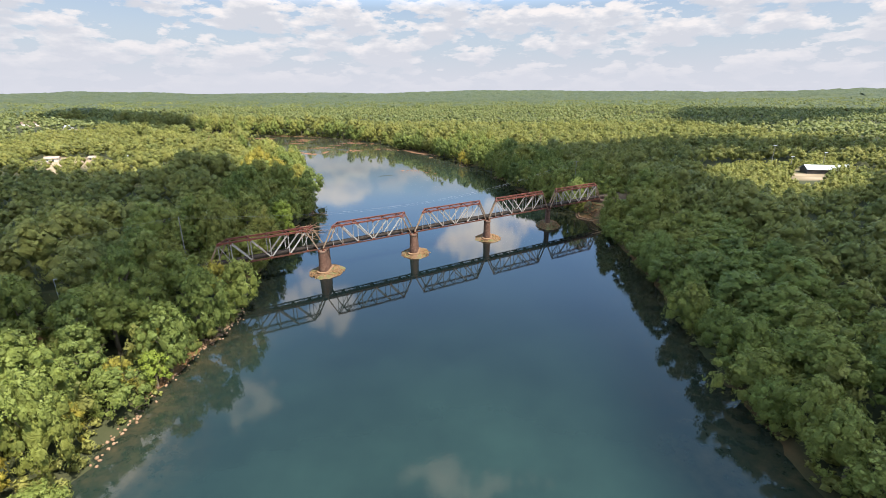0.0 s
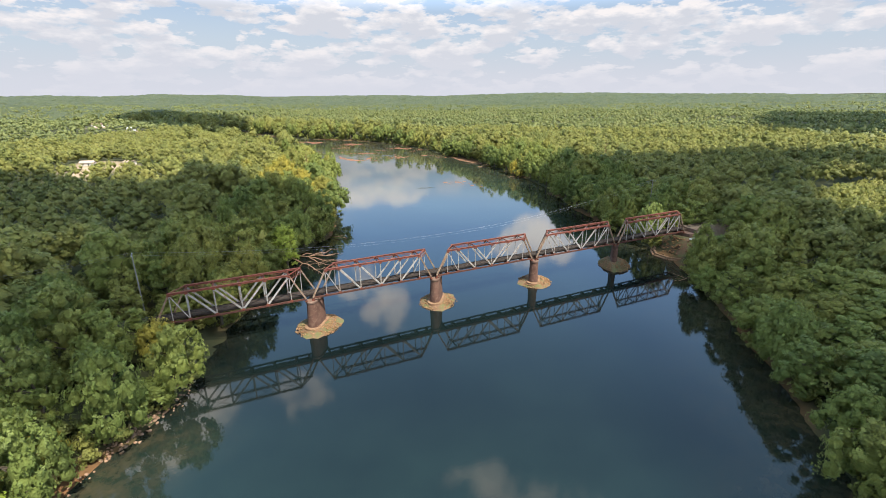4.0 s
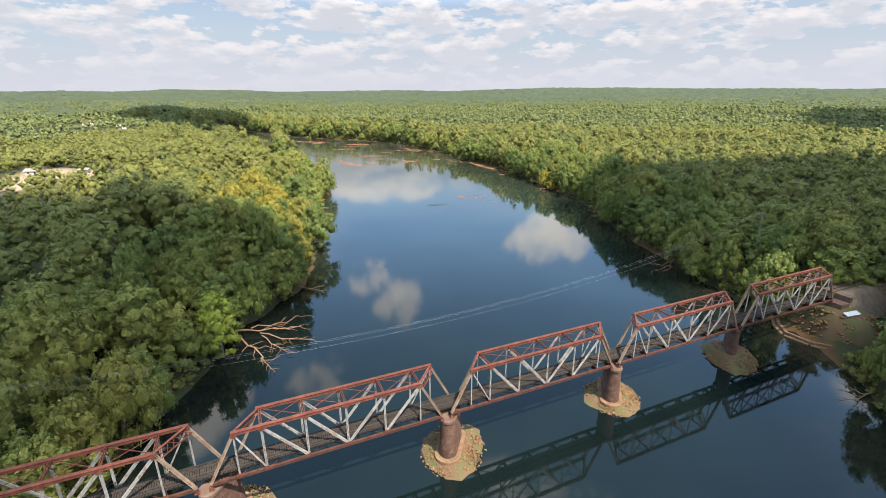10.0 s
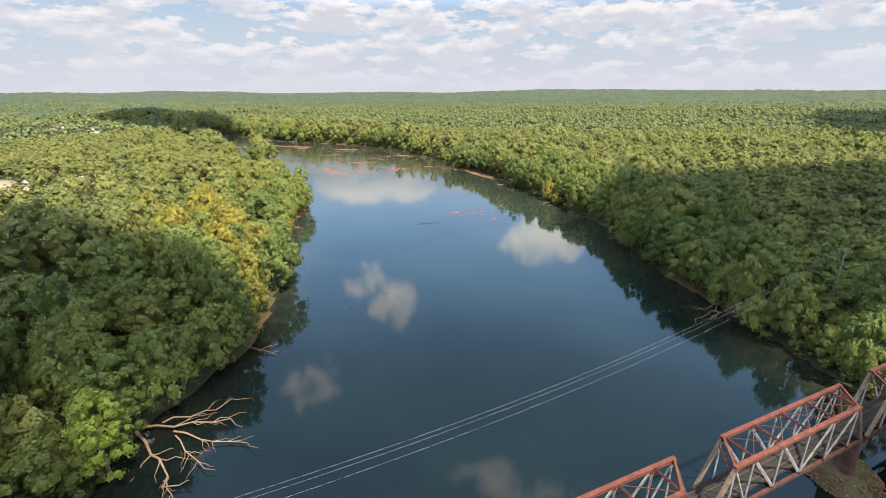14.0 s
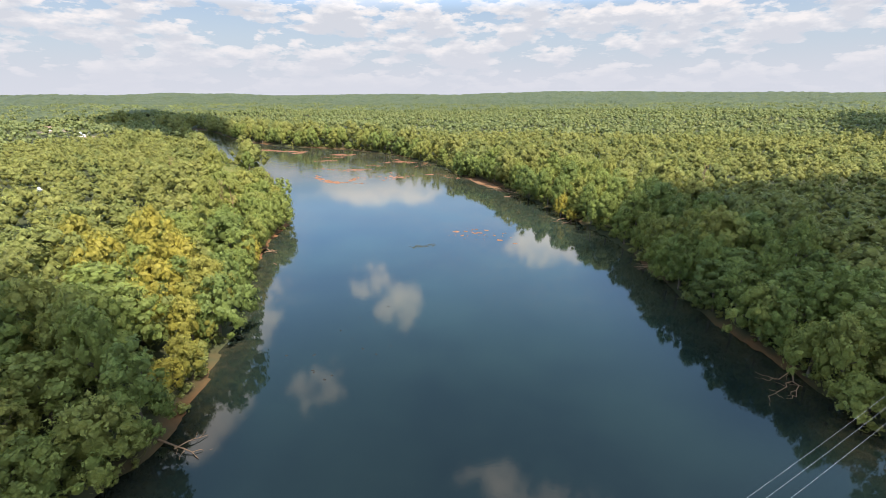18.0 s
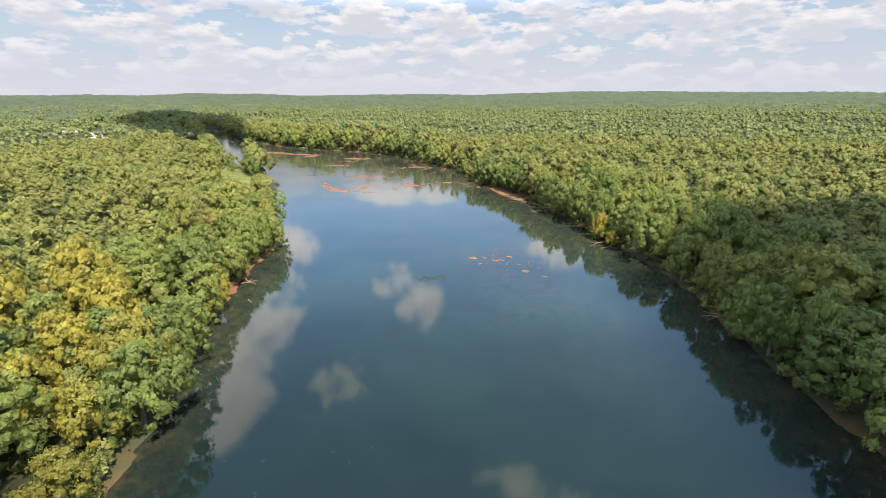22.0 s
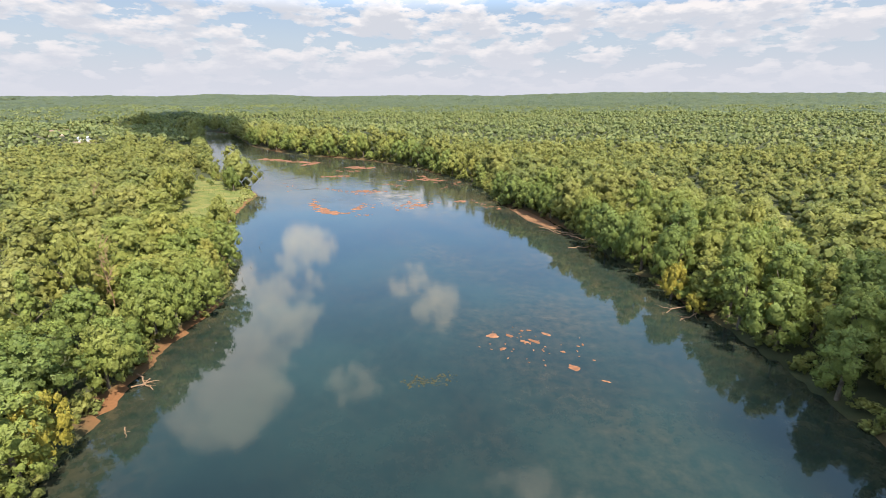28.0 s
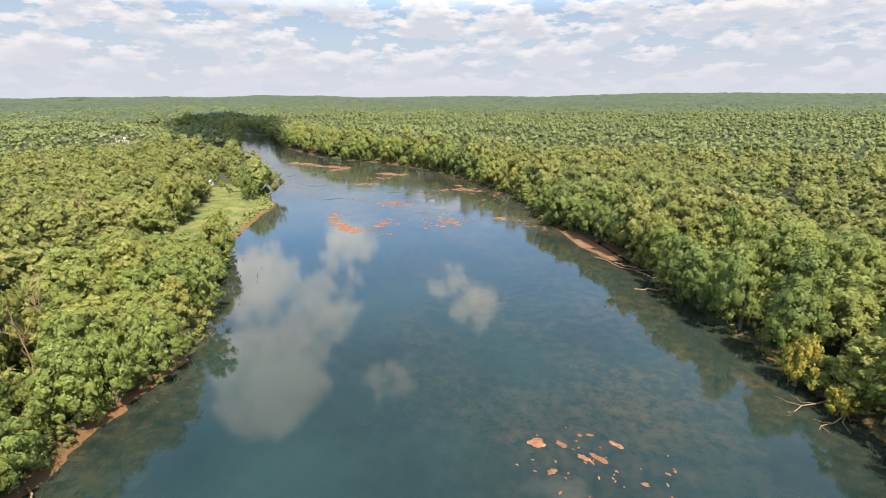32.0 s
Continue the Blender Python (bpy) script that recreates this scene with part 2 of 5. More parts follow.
def water_material():
    m, n, b = material("river water")
    c = place(n)
    shallow = n.add("ShaderNodeAttribute", attribute_name="shallow").outputs["Fac"]
    patch = n.noise(0.02, 5.0, 0.6, c)
    silt = n.add("ShaderNodeAttribute", attribute_name="silt").outputs["Fac"]
    clear = n.mix(n.ramp(patch, (0.35, 0.0), (0.65, 1.0)), (0.0026, 0.0050, 0.0050), (0.0048, 0.0090, 0.0080))
    milky = n.mix(n.ramp(patch, (0.35, 0.0), (0.65, 1.0)), (0.0082, 0.0172, 0.0152), (0.0145, 0.0300, 0.0240))
    deep = n.mix(silt, clear, milky)
    bed = n.mix(n.ramp(n.noise(0.30, 6.0, 0.7, c), (0.38, 0.0), (0.66, 1.0)), (0.014, 0.020, 0.011), (0.064, 0.049, 0.025))
    riffle = n.add("ShaderNodeAttribute", attribute_name="riffle").outputs["Fac"]
    bed = n.mix(n.math("MULTIPLY", riffle, n.ramp(n.noise(0.16, 5.0, 0.7, c), (0.40, 0.0), (0.62, 0.85))), bed, (0.115, 0.066, 0.034))
    col = n.mix(n.math("MULTIPLY", shallow, n.ramp(n.noise(0.09, 4.0, 0.6, c), (0.3, 0.35), (0.7, 1.0))), deep, bed)
    n.link(col, b.inputs["Base Color"])
    streak = n.math("MULTIPLY", riffle, n.ramp(n.noise(0.11, 4.0, 0.65, c), (0.42, 0.0), (0.6, 1.0)))
    n.link(n.math("ADD", n.math("MULTIPLY", streak, 0.22), 0.03), b.inputs["Roughness"])
    b.inputs["IOR"].default_value = 1.40
    rip = n.math("ADD", n.noise(1.6, 3.0, 0.6, c), n.math("MULTIPLY", n.noise(0.25, 2.0, 0.5, c), 1.5))
    bump(n, b, n.math("MULTIPLY", rip, n.math("ADD", n.math("MULTIPLY", streak, 8.0), 1.0)), 0.03, 0.12)
    return m


WATER = water_material()


def ground_material():
    m, n, b = material("bank soil and undergrowth")
    c = place(n)
    shore = n.add("ShaderNodeAttribute", attribute_name="shore").outputs["Fac"]
    lawn = n.add("ShaderNodeAttribute", attribute_name="lawn").outputs["Fac"]
    broad, grain = n.noise(0.12, 5.0, 0.6, c), n.noise(1.5, 4.0, 0.65, c)
    floor = n.mix(broad, (0.030, 0.038, 0.016), (0.060, 0.056, 0.028))
    clay = n.mix(grain, (0.10, 0.045, 0.019), (0.20, 0.092, 0.040))
    col = n.mix(shore, floor, clay)
    grass = n.mix(n.ramp(broad, (0.38, 0.0), (0.62, 1.0)), (0.080, 0.100, 0.026), (0.205, 0.172, 0.062))
    col = n.mix(lawn, col, n.mix(n.math("MULTIPLY", grain, 0.5), grass, (0.07, 0.085, 0.022)))
    paved = n.add("ShaderNodeAttribute", attribute_name="paved").outputs["Fac"]
    col = n.mix(paved, col, n.mix(grain, (0.23, 0.165, 0.105), (0.35, 0.265, 0.175)))
    n.link(col, b.inputs["Base Color"])
    b.inputs["Roughness"].default_value, b.inputs["Specular IOR Level"].default_value = 0.95, 0.08
    bump(n, b, grain, 0.5, 0.2)
    return m


SOIL = ground_material()


# ---- helpers for meshes ----
def mesh_of(name, verts, faces, mat, smooth=False, slot=None, normals=None):
    """A mesh from arrays: verts n x 3, faces m x 3 or m x 4."""
    verts, faces = np.asarray(verts, np.float32), np.asarray(faces, np.int32)
    me = bpy.data.meshes.new(name)
    k = faces.shape[1]
    me.vertices.add(len(verts))
    me.vertices.foreach_set("co", verts.ravel())
    me.loops.add(faces.size)
    me.loops.foreach_set("vertex_index", faces.ravel())
    me.polygons.add(len(faces))
    me.polygons.foreach_set("loop_start", np.arange(0, faces.size, k, dtype=np.int32))
    if smooth:
        me.polygons.foreach_set("use_smooth", np.ones(len(faces), bool))
    if isinstance(mat, tuple):
        me.materials.append(mat[0])
        me.materials.append(mat[1])
        me.polygons.foreach_set("material_index", np.asarray(slot, np.int32))
    else:
        me.materials.append(mat)
    me.update(calc_edges=True)
    if normals is not None:
        me.attributes.new("custom_normal", "FLOAT_VECTOR", "POINT").data.foreach_set("vector", np.asarray(normals, np.float32).ravel())
    return me


def part(name, bm, mat, parent, label=""):
    """Links a bmesh as one mesh object under a thing or a part."""
    me = bpy.data.meshes.new(name)
    bm.to_mesh(me)
    bm.free()
    me.materials.append(mat)
    ob = new(name, me)
    ob.parent = parent
    return tagged(ob, label=label)


def shared(name, me, parent, m=None, label=""):
    ob = new(name, me)
    ob.parent = parent
    if m is not None:
        ob.matrix_basis = m
    return tagged(ob, label=label)


def thing(name, label, category, group="", m=None, kind=""):
    ob = new(name)
    if m is not None:
        ob.matrix_basis = m
    return tagged(ob, label, category, group, kind)


def beam_bm(a, b, w, h, bm=None):
    """A bar of width w and height h from a to b."""
    bm = bm or bmesh.new()
    a, b = Vector(a), Vector(b)
    way = b - a
    got = bmesh.ops.create_cube(bm, size=1.0)["verts"]
    q = way.to_track_quat("Y", "Z").to_matrix().to_4x4()
    bmesh.ops.transform(bm, matrix=Matrix.Translation((a + b) / 2) @ q @ Matrix.Diagonal((w, way.length, h, 1)), verts=got)
    return bm


# ---- the river's banks: y, x from downstream to upstream ----
LEFT_BANK = [(-900, -60), (-200, -70), (60, -76), (100, -75), (130, -70), (165, -77), (211, -80), (235, -83), (270, -76), (296, -82), (338, -97), (365, -108), (408, -121), (439, -125), (455, -131), (490, -160), (545, -196), (590, -214), (614, -222), (630, -237), (644, -254), (682, -299), (705, -328), (747, -366), (806, -414), (935, -523), (1053, -625), (1140, -720), (1190, -900), (1230, -1300)]
RIGHT_BANK = [(-900, 40), (-200, 56), (60, 66), (104, 72), (154, 82), (204, 88), (245, 90), (280, 81), (310, 74), (340, 65), (385, 59), (410, 57), (434, 52), (460, 43), (490, 31), (515, 20), (548, 9), (578, -6), (600, -22), (615, -38), (655, -56), (690, -70), (722, -97), (763, -128), (796, -170), (820, -207), (840, -252), (849, -291), (868, -335), (911, -392), (962, -452), (1032, -512), (1165, -625), (1240, -760), (1290, -950), (1330, -1300)]
RIVER = np.array([(x, y) for y, x in LEFT_BANK] + [(x, y) for y, x in RIGHT_BANK[::-1]], float)


def inside(p, poly):
    x, y = p[:, 0], p[:, 1]
    out = np.zeros(len(p), bool)
    for (x0, y0), (x1, y1) in zip(poly, np.roll(poly, -1, 0)):
        if y0 != y1:
            out ^= ((y0 > y) != (y1 > y)) & (x < (x1 - x0) * (y - y0) / (y1 - y0) + x0)
    return out


def gap_to(p, line, closed=False):
    line = np.asarray(line, float)
    best = np.full(len(p), 1e9)
    ends = np.roll(line, -1, 0) if closed else line[1:]
    for a, b in zip(line, ends):
        d = b - a
        k = np.clip(((p - a) @ d) / (d @ d), 0, 1)
        best = np.minimum(best, np.hypot(*(p - a - k[:, None] * d).T))
    return best


BANKS = (np.array([(x, y) for y, x in LEFT_BANK], float), np.array([(x, y) for y, x in RIGHT_BANK], float))


def wobble(p, size, seed=0.0):
    """A cheap smooth noise of about +-1 over the plan."""
    x, y = p[:, 0] / size + seed, p[:, 1] / size - seed
    return (np.sin(x * 1.7 + 1.3 * np.sin(y * 1.1)) + np.sin(y * 2.3 + 1.7 * np.sin(x * 0.9 + 2)) + np.sin((x + y) * 3.1 + seed)) / 3


def river_gap(p):
    """Metres to the water's edge: negative in the river."""
    d = np.minimum(gap_to(p, BANKS[0]), gap_to(p, BANKS[1]))
    d = d + 1.3 * wobble(p, 9.0) + 0.6 * wobble(p, 3.1, 2)
    return np.where(inside(p, RIVER), -d, d)


KNOLLS = [(-150, 282, 36, 8), (-335, 430, 40, 11), (-722, 892, 60, 12), (-615, 832, 40, 8), (-340, 965, 80, 13), (-200, 885, 55, 9)]  # rises: x, y, spread, height


def lie(p):
    """The ground's height."""
    p = np.atleast_2d(np.asarray(p, float))
    d = river_gap(p)
    z = np.where(d < 0, np.maximum(d * 0.10, -2.2), np.minimum(d * 0.5, 1.8) + 4.2 * (1 - np.exp(-np.maximum(d - 6, 0) / 45)))
    r = np.hypot(p[:, 0] + 10, p[:, 1] - 150)
    hills = 66 * np.clip((r - 900) / 3600, 0, 1) ** 1.3
    hills += np.clip((r - 500) / 2500, 0, 1) * 11 * wobble(p, 420) + np.clip((r - 1800) / 2500, 0, 1) * 17 * wobble(p, 900, 3)
    for x, y, r, up in KNOLLS:
        z = z + np.clip(d / 40, 0, 1) * up * np.exp(-((p[:, 0] - x) ** 2 + (p[:, 1] - y) ** 2) / (2 * r * r))
    return z + np.where(d > 0, np.maximum(hills, -2) * np.clip(d / 250, 0, 1), 0)


def spaced(inner0, inner1, step, outer0, outer1):
    xs = list(np.arange(inner0, inner1 + step, step))
    g, x = step, inner1 + step
    while x < outer1:
        g *= 1.16
        x += g
        xs.append(min(x, outer1))
    g, x = step, inner0
    while x > outer0:
        g *= 1.16
        x -= g
        xs.insert(0, max(x, outer0))
    return np.unique(np.array(xs))


LAWN = np.array([(-221, 616), (-231, 629), (-262, 642), (-304, 668), (-300, 640), (-266, 604), (-242, 566), (-216, 516), (-187, 510), (-194, 530), (-203, 560), (-214, 590)], float)


DIRT = [(-119, 111, 9), (-112, 170, 6)]
PAVED = [(-325, 410, 20), (-302, 420, 10), (-318, 388, 14), (312, 350, 17), (296, 338, 9), (305, 382, 9), (-722, 892, 20), (-612, 831, 12)]


def build_ground():
    xs, ys = spaced(-330, 110, 3.1, -4700, 4700), spaced(30, 680, 3.1, -900, 4850)
    xs = np.unique(np.r_[xs[(xs > -330) | (xs < -1000)], np.arange(-1000, -329, 9.0)])
    ys = np.unique(np.r_[ys[(ys < 680) | (ys > 1320)], np.arange(680, 1321, 9.0)])
    gx, gy = np.meshgrid(xs, ys)
    p = np.stack([gx.ravel(), gy.ravel()], 1)
    z = lie(p)
    nx, ny = len(xs), len(ys)
    i = (np.arange(ny - 1)[:, None] * nx + np.arange(nx - 1)).ravel()
    me = mesh_of("ground", np.c_[p, z], np.stack([i, i + 1, i + nx + 1, i + nx], 1), SOIL, smooth=True)
    d = river_gap(p)
    shore = np.clip(1 - (d - 0.6) / 1.6, 0, 1) * np.clip(0.25 + 0.9 * wobble(p, 30, 5), 0.0, 0.8)
    band = (p[:, 0] < -60) & ((np.abs(p[:, 1] - 408) < 32) | (np.abs(p[:, 1] - 578) < 56))
    shore = np.maximum(shore, band * np.clip(1 - (d - 1.6) / 1.4, 0, 1) * np.clip(0.75 + 0.5 * wobble(p, 12, 7), 0, 1))
    for x, y, r in DIRT:
        shore = np.maximum(shore, np.clip(1.4 - np.hypot(p[:, 0] - x, p[:, 1] - y) / r, 0, 0.95))
    at = me.attributes.new("shore", "FLOAT", "POINT")
    at.data.foreach_set("value", shore.astype(np.float32))
    paved = np.zeros(len(p))
    for x, y, r in PAVED:
        paved = np.maximum(paved, np.clip(1.6 - np.hypot(p[:, 0] - x, p[:, 1] - y) / r + 0.3 * wobble(p, 9, 3), 0, 1))
    me.attributes.new("paved", "FLOAT", "POINT").data.foreach_set("value", paved.astype(np.float32))
    lawn = inside(p, LAWN) * np.clip((d - 1.2) / 1.5, 0, 1)
    at = me.attributes.new("lawn", "FLOAT", "POINT")
    at.data.foreach_set("value", lawn.astype(np.float32))
    tagged(new("ground", me), "clay river banks and forest floor", "ground", kind="structure")


def gap_mid(p):
    """x of the river's middle line at each y."""
    return (np.interp(p[:, 1], BANKS[0][:, 1], BANKS[0][:, 0]) + np.interp(p[:, 1], BANKS[1][:, 1], BANKS[1][:, 0])) / 2


def build_water():
    xs, ys = spaced(-330, 120, 5.0, -1300, 600), spaced(20, 700, 5.0, -890, 1500)
    gx, gy = np.meshgrid(xs, ys)
    p = np.stack([gx.ravel(), gy.ravel()], 1)
    nx, ny = len(xs), len(ys)
    i = (np.arange(ny - 1)[:, None] * nx + np.arange(nx - 1)).ravel()
    me = mesh_of("water", np.c_[p, np.zeros(len(p))], np.stack([i, i + 1, i + nx + 1, i + nx], 1), WATER, smooth=True)
    d = -river_gap(p)
    right = gap_to(p, BANKS[1])
    shallow = np.clip(1 - d / (14.0 + 5.0 * (p[:, 0] > gap_mid(p)) + 11.0 * ((p[:, 0] < gap_mid(p)) & (p[:, 1] > 335)) + 9.0 * ((p[:, 0] > gap_mid(p)) & (p[:, 1] > 340)) + 9.0 * ((p[:, 0] < 0) & (p[:, 1] < 145)) + 11.0 * ((p[:, 0] > 0) & (p[:, 1] < 215))), 0, 1) * (0.9 - 0.6 * np.clip((330 - p[:, 1]) / 60, 0, 1) * (p[:, 0] < 0) * (p[:, 1] > 120))
    shallow = np.maximum(shallow, np.clip((p[:, 1] - 330) / 120, 0, 1) * np.clip(0.55 + 0.4 * wobble(p, 22, 1), 0, 0.85) * np.clip(1.55 - right / 95, 0, 1))
    shallow = np.maximum(shallow, np.clip((p[:, 1] - 540) / 60, 0, 1) * np.clip(0.55 + 0.4 * wobble(p, 18, 4), 0, 0.9) * (p[:, 0] > -380))
    riffle = np.clip((p[:, 1] - 545) / 70, 0, 1) * np.clip(0.6 + 0.5 * wobble(p, 30, 6), 0, 1)
    me.attributes.new("riffle", "FLOAT", "POINT").data.foreach_set("value", riffle.astype(np.float32))
    silt = np.clip((135 - p[:, 1]) / 70, 0, 1) + 0.78 * np.clip((p[:, 1] - 265) / 140, 0, 1)
    me.attributes.new("silt", "FLOAT", "POINT").data.foreach_set("value", silt.astype(np.float32))
    at = me.attributes.new("shallow", "FLOAT", "POINT")
    at.data.foreach_set("value", shallow.astype(np.float32))
    tagged(new("water", me), "calm dark green river water", "river", kind="structure")


build_ground()
build_water()


# ---- trees ----
def ico(sub):
    bm = bmesh.new()
    bmesh.ops.create_icosphere(bm, subdivisions=sub, radius=1.0)
    bm.verts.ensure_lookup_table()
    v = np.array([q.co[:] for q in bm.verts])
    f = np.array([[q.index for q in t.verts] for t in bm.faces])
    bm.free()
    return v, f


ICO1, ICO2 = ico(1), ico(2)
OCTA = (np.array([(1, 0, 0), (0, 1, 0), (-1, 0, 0), (0, -1, 0), (0, 0, 1), (0, 0, -1)], float) * 1.15, np.array([(0, 1, 4), (1, 2, 4), (2, 3, 4), (3, 0, 4), (1, 0, 5), (2, 1, 5), (3, 2, 5), (0, 3, 5)]))


def unit(v):
    return v / np.maximum(np.linalg.norm(v, axis=1), 1e-6)[:, None]


def sprays(centres, normals, sizes, g, loose=0.58, soft=0.5):
    """Leaf sprays: ragged quads that face outwards, two triangles each, with the normals of the clump under them."""
    k = len(centres)
    n = unit(normals + g.normal(0, loose, (k, 3)))
    u = unit(np.cross(n, g.normal(0, 1, (k, 3))))
    v = np.cross(n, u)
    s = sizes[:, None]
    j = lambda: g.uniform(0.55, 1.25, (k, 1))
    quad = np.stack([centres - u * s * j(), centres - v * s * j() - n * s * 0.25, centres + u * s * j(), centres + v * s * j() - n * s * 0.25], 1)
    f = np.arange(4 * k).reshape(k, 4)
    shade = unit(soft * unit(normals) + (1 - soft) * n)
    return quad.reshape(-1, 3), np.concatenate([f[:, [0, 1, 2]], f[:, [0, 2, 3]]]), np.repeat(shade, 4, 0)


def crown(g, radius, tall, clumps, leaves, size, form="dome", big=0.30, core=None, soft=0.5):
    """A crown in metres, from z 0 to tall: leaf clumps spread over a lobed dome, spire or column, each a core under leaf sprays."""
    cv, cf = core or ICO1
    c, r = [(0, 0, tall * 0.40)], [radius * (0.85 if clumps == 0 else 0.62)]
    if clumps > 5:
        c.append((0, 0, tall * 0.64))
        r.append(radius * 0.42)
    p1, p2, lean = g.uniform(0, 6.3), g.uniform(0, 6.3), g.uniform(-0.16, 0.16, 2)
    for i in range(clumps):
        a = 2.39996 * i + g.uniform(-0.35, 0.35)
        h = ((i + g.uniform(0.1, 0.9)) / clumps) ** 0.9
        if form == "spire":
            out = (1.0 - 0.84 * h) * min(0.55 + 3 * h, 1.0)
        elif form == "column":
            out = 0.9 * math.sqrt(max(1 - max((h - 0.5) / 0.54, 0) ** 2, 0.03))
        else:
            out = math.sqrt(max(1 - max((h - 0.22) / 0.80, 0) ** 2, 0.01)) * (0.78 + 0.22 * min(h / 0.22, 1))
        out *= (1 + 0.16 * math.sin(2 * a + p1) + 0.12 * math.sin(3 * a + p2)) * g.uniform(0.82, 1.08)
        rad = radius * big * g.uniform(0.62, 1.25) * (0.85 if form != "dome" else 1.0)
        d = max(radius * out - rad * 0.7, 0)
        c.append((d * math.cos(a) + lean[0] * radius * h, d * math.sin(a) + lean[1] * radius * h, rad * 0.5 + h * (tall - rad * 1.2) + g.uniform(-0.05, 0.05) * tall))
        r.append(rad)
    c, r = np.array(c), np.array(r)
    flat = np.array((1, 1, 0.86))
    vs, fs, ns, at = [], [], [], 0
    for i, (q, rad) in enumerate(zip(c, r)):
        v = cv * rad * (0.64 if clumps else 0.62) * g.uniform(0.78, 1.15, (len(cv), 1)) * flat
        vs.append(v + q)
        ns.append(unit(unit(v) + 2.2 * max(soft - 0.35, 0) * unit(v + q - (0, 0, tall * 0.30))))
        fs.append(cf + at)
        at += len(v)
    w = r.copy() ** 2
    if clumps:
        w[:2] *= 0.1
    pick = g.choice(len(c), leaves, p=w / w.sum())
    d = g.normal(0, 1, (leaves, 3))
    d[:, 2] = d[:, 2] * 0.9 + 0.45
    d = unit(d + 0.75 * (c[pick] - (0, 0, tall * 0.4)) / radius)
    pos = c[pick] + d * (r[pick] * g.uniform(0.66, 1.02 + 0.40 * g.uniform(0, 1, leaves) ** 2, leaves))[:, None] * flat
    dome = unit(pos - (0, 0, tall * 0.35))
    v, f, m = sprays(pos, (1.25 - soft) * d + (2.0 * soft - 0.5) * dome + (0, 0, 0.12), g.uniform(0.55, 1.3, leaves) * size, g, 0.58 if soft < 0.6 else 0.45, soft)
    vs.append(v)
    fs.append(f + at)
    ns.append(m)
    inner_faces = sum(len(q) for q in fs[:-1])
    slot = np.r_[np.ones(inner_faces), np.zeros(len(f))]
    return np.concatenate(vs), np.concatenate(fs), slot, np.concatenate(ns)


def trunk(g):
    """A tapered trunk with limbs, in a unit tree: from z 0 to 1."""
    vs, fs, at = [], [], 0

    def limb(a, b, r0, r1):
        nonlocal at
        a, b = np.array(a, float), np.array(b, float)
        w = (b - a) / np.linalg.norm(b - a)
        u = np.cross(w, (0.3, 0.9, 0.2))
        u /= np.linalg.norm(u)
        v = np.cross(w, u)
        k = 6
        ang = np.arange(k) * 2 * math.pi / k
        ring = np.cos(ang)[:, None] * u + np.sin(ang)[:, None] * v
        vs.append(np.concatenate([a + ring * r0, b + ring * r1]))
        i = np.arange(k)
        j = (i + 1) % k
        fs.append(np.concatenate([np.stack([i, j, k + j], 1), np.stack([i, k + j, k + i], 1)]) + at)
        at += 2 * k

    bend = g.uniform(-0.03, 0.03, 2)
    limb((0, 0, -0.03), (bend[0], bend[1], 0.45), 0.028, 0.019)
    limb((bend[0], bend[1], 0.45), (0, 0, 0.85), 0.019, 0.005)
    for _ in range(6):
        a, h = g.uniform(0, 2 * math.pi), g.uniform(0.32, 0.6)
        o = g.uniform(0.13, 0.24)
        limb((bend[0], bend[1], h), (o * math.cos(a), o * math.sin(a), h + g.uniform(0.12, 0.25)), 0.011, 0.003)
    return np.concatenate(vs), np.concatenate(fs)


def scatter(templates, spots, sizes, heights, g, vary=1.0):
    """Joined copies of templates: arrays for one mesh."""
    vs, fs, ms, ts, ns, at = [], [], [], [], [], 0
    tone = 0.5 + vary * g.uniform(-0.5, 0.5, len(spots))
    kind = g.integers(0, len(templates), len(spots))
    turn = g.uniform(0, 2 * math.pi, len(spots))
    for k, (tv, tf, tm, tn) in enumerate(templates):
        w = np.where(kind == k)[0]
        if not len(w):
            continue
        c, s = np.cos(turn[w])[:, None], np.sin(turn[w])[:, None]
        x = (tv[:, 0] * c - tv[:, 1] * s) * sizes[w][:, None] + spots[w, 0][:, None]
        y = (tv[:, 0] * s + tv[:, 1] * c) * sizes[w][:, None] + spots[w, 1][:, None]
        z = tv[:, 2] * heights[w][:, None] + spots[w, 2][:, None]
        vs.append(np.stack([x, y, z], -1).reshape(-1, 3))
        ns.append(np.stack([tn[:, 0] * c - tn[:, 1] * s, tn[:, 0] * s + tn[:, 1] * c, np.broadcast_to(tn[:, 2], x.shape)], -1).reshape(-1, 3))
        fs.append((tf[None] + (np.arange(len(w)) * len(tv))[:, None, None]).reshape(-1, 3) + at)
        ms.append(np.tile(tm, len(w)))
        ts.append(np.repeat(tone[w], len(tv)))
        at += len(w) * len(tv)
    return np.concatenate(vs), np.concatenate(fs), np.concatenate(ms), np.concatenate(ts), np.concatenate(ns)


def woods(name, label, category, arrays, mat, slots=True):
    """Many crowns in one mesh, each with a tone of its own."""
    v, f, m, tone, normals = arrays
    me = mesh_of(name, v, f, mat, smooth=True, slot=m if slots else None, normals=normals)
    me.attributes.new("tone", "FLOAT", "POINT").data.foreach_set("value", tone.astype(np.float32))
    tagged(new(name, me), label, category, kind="stuff")


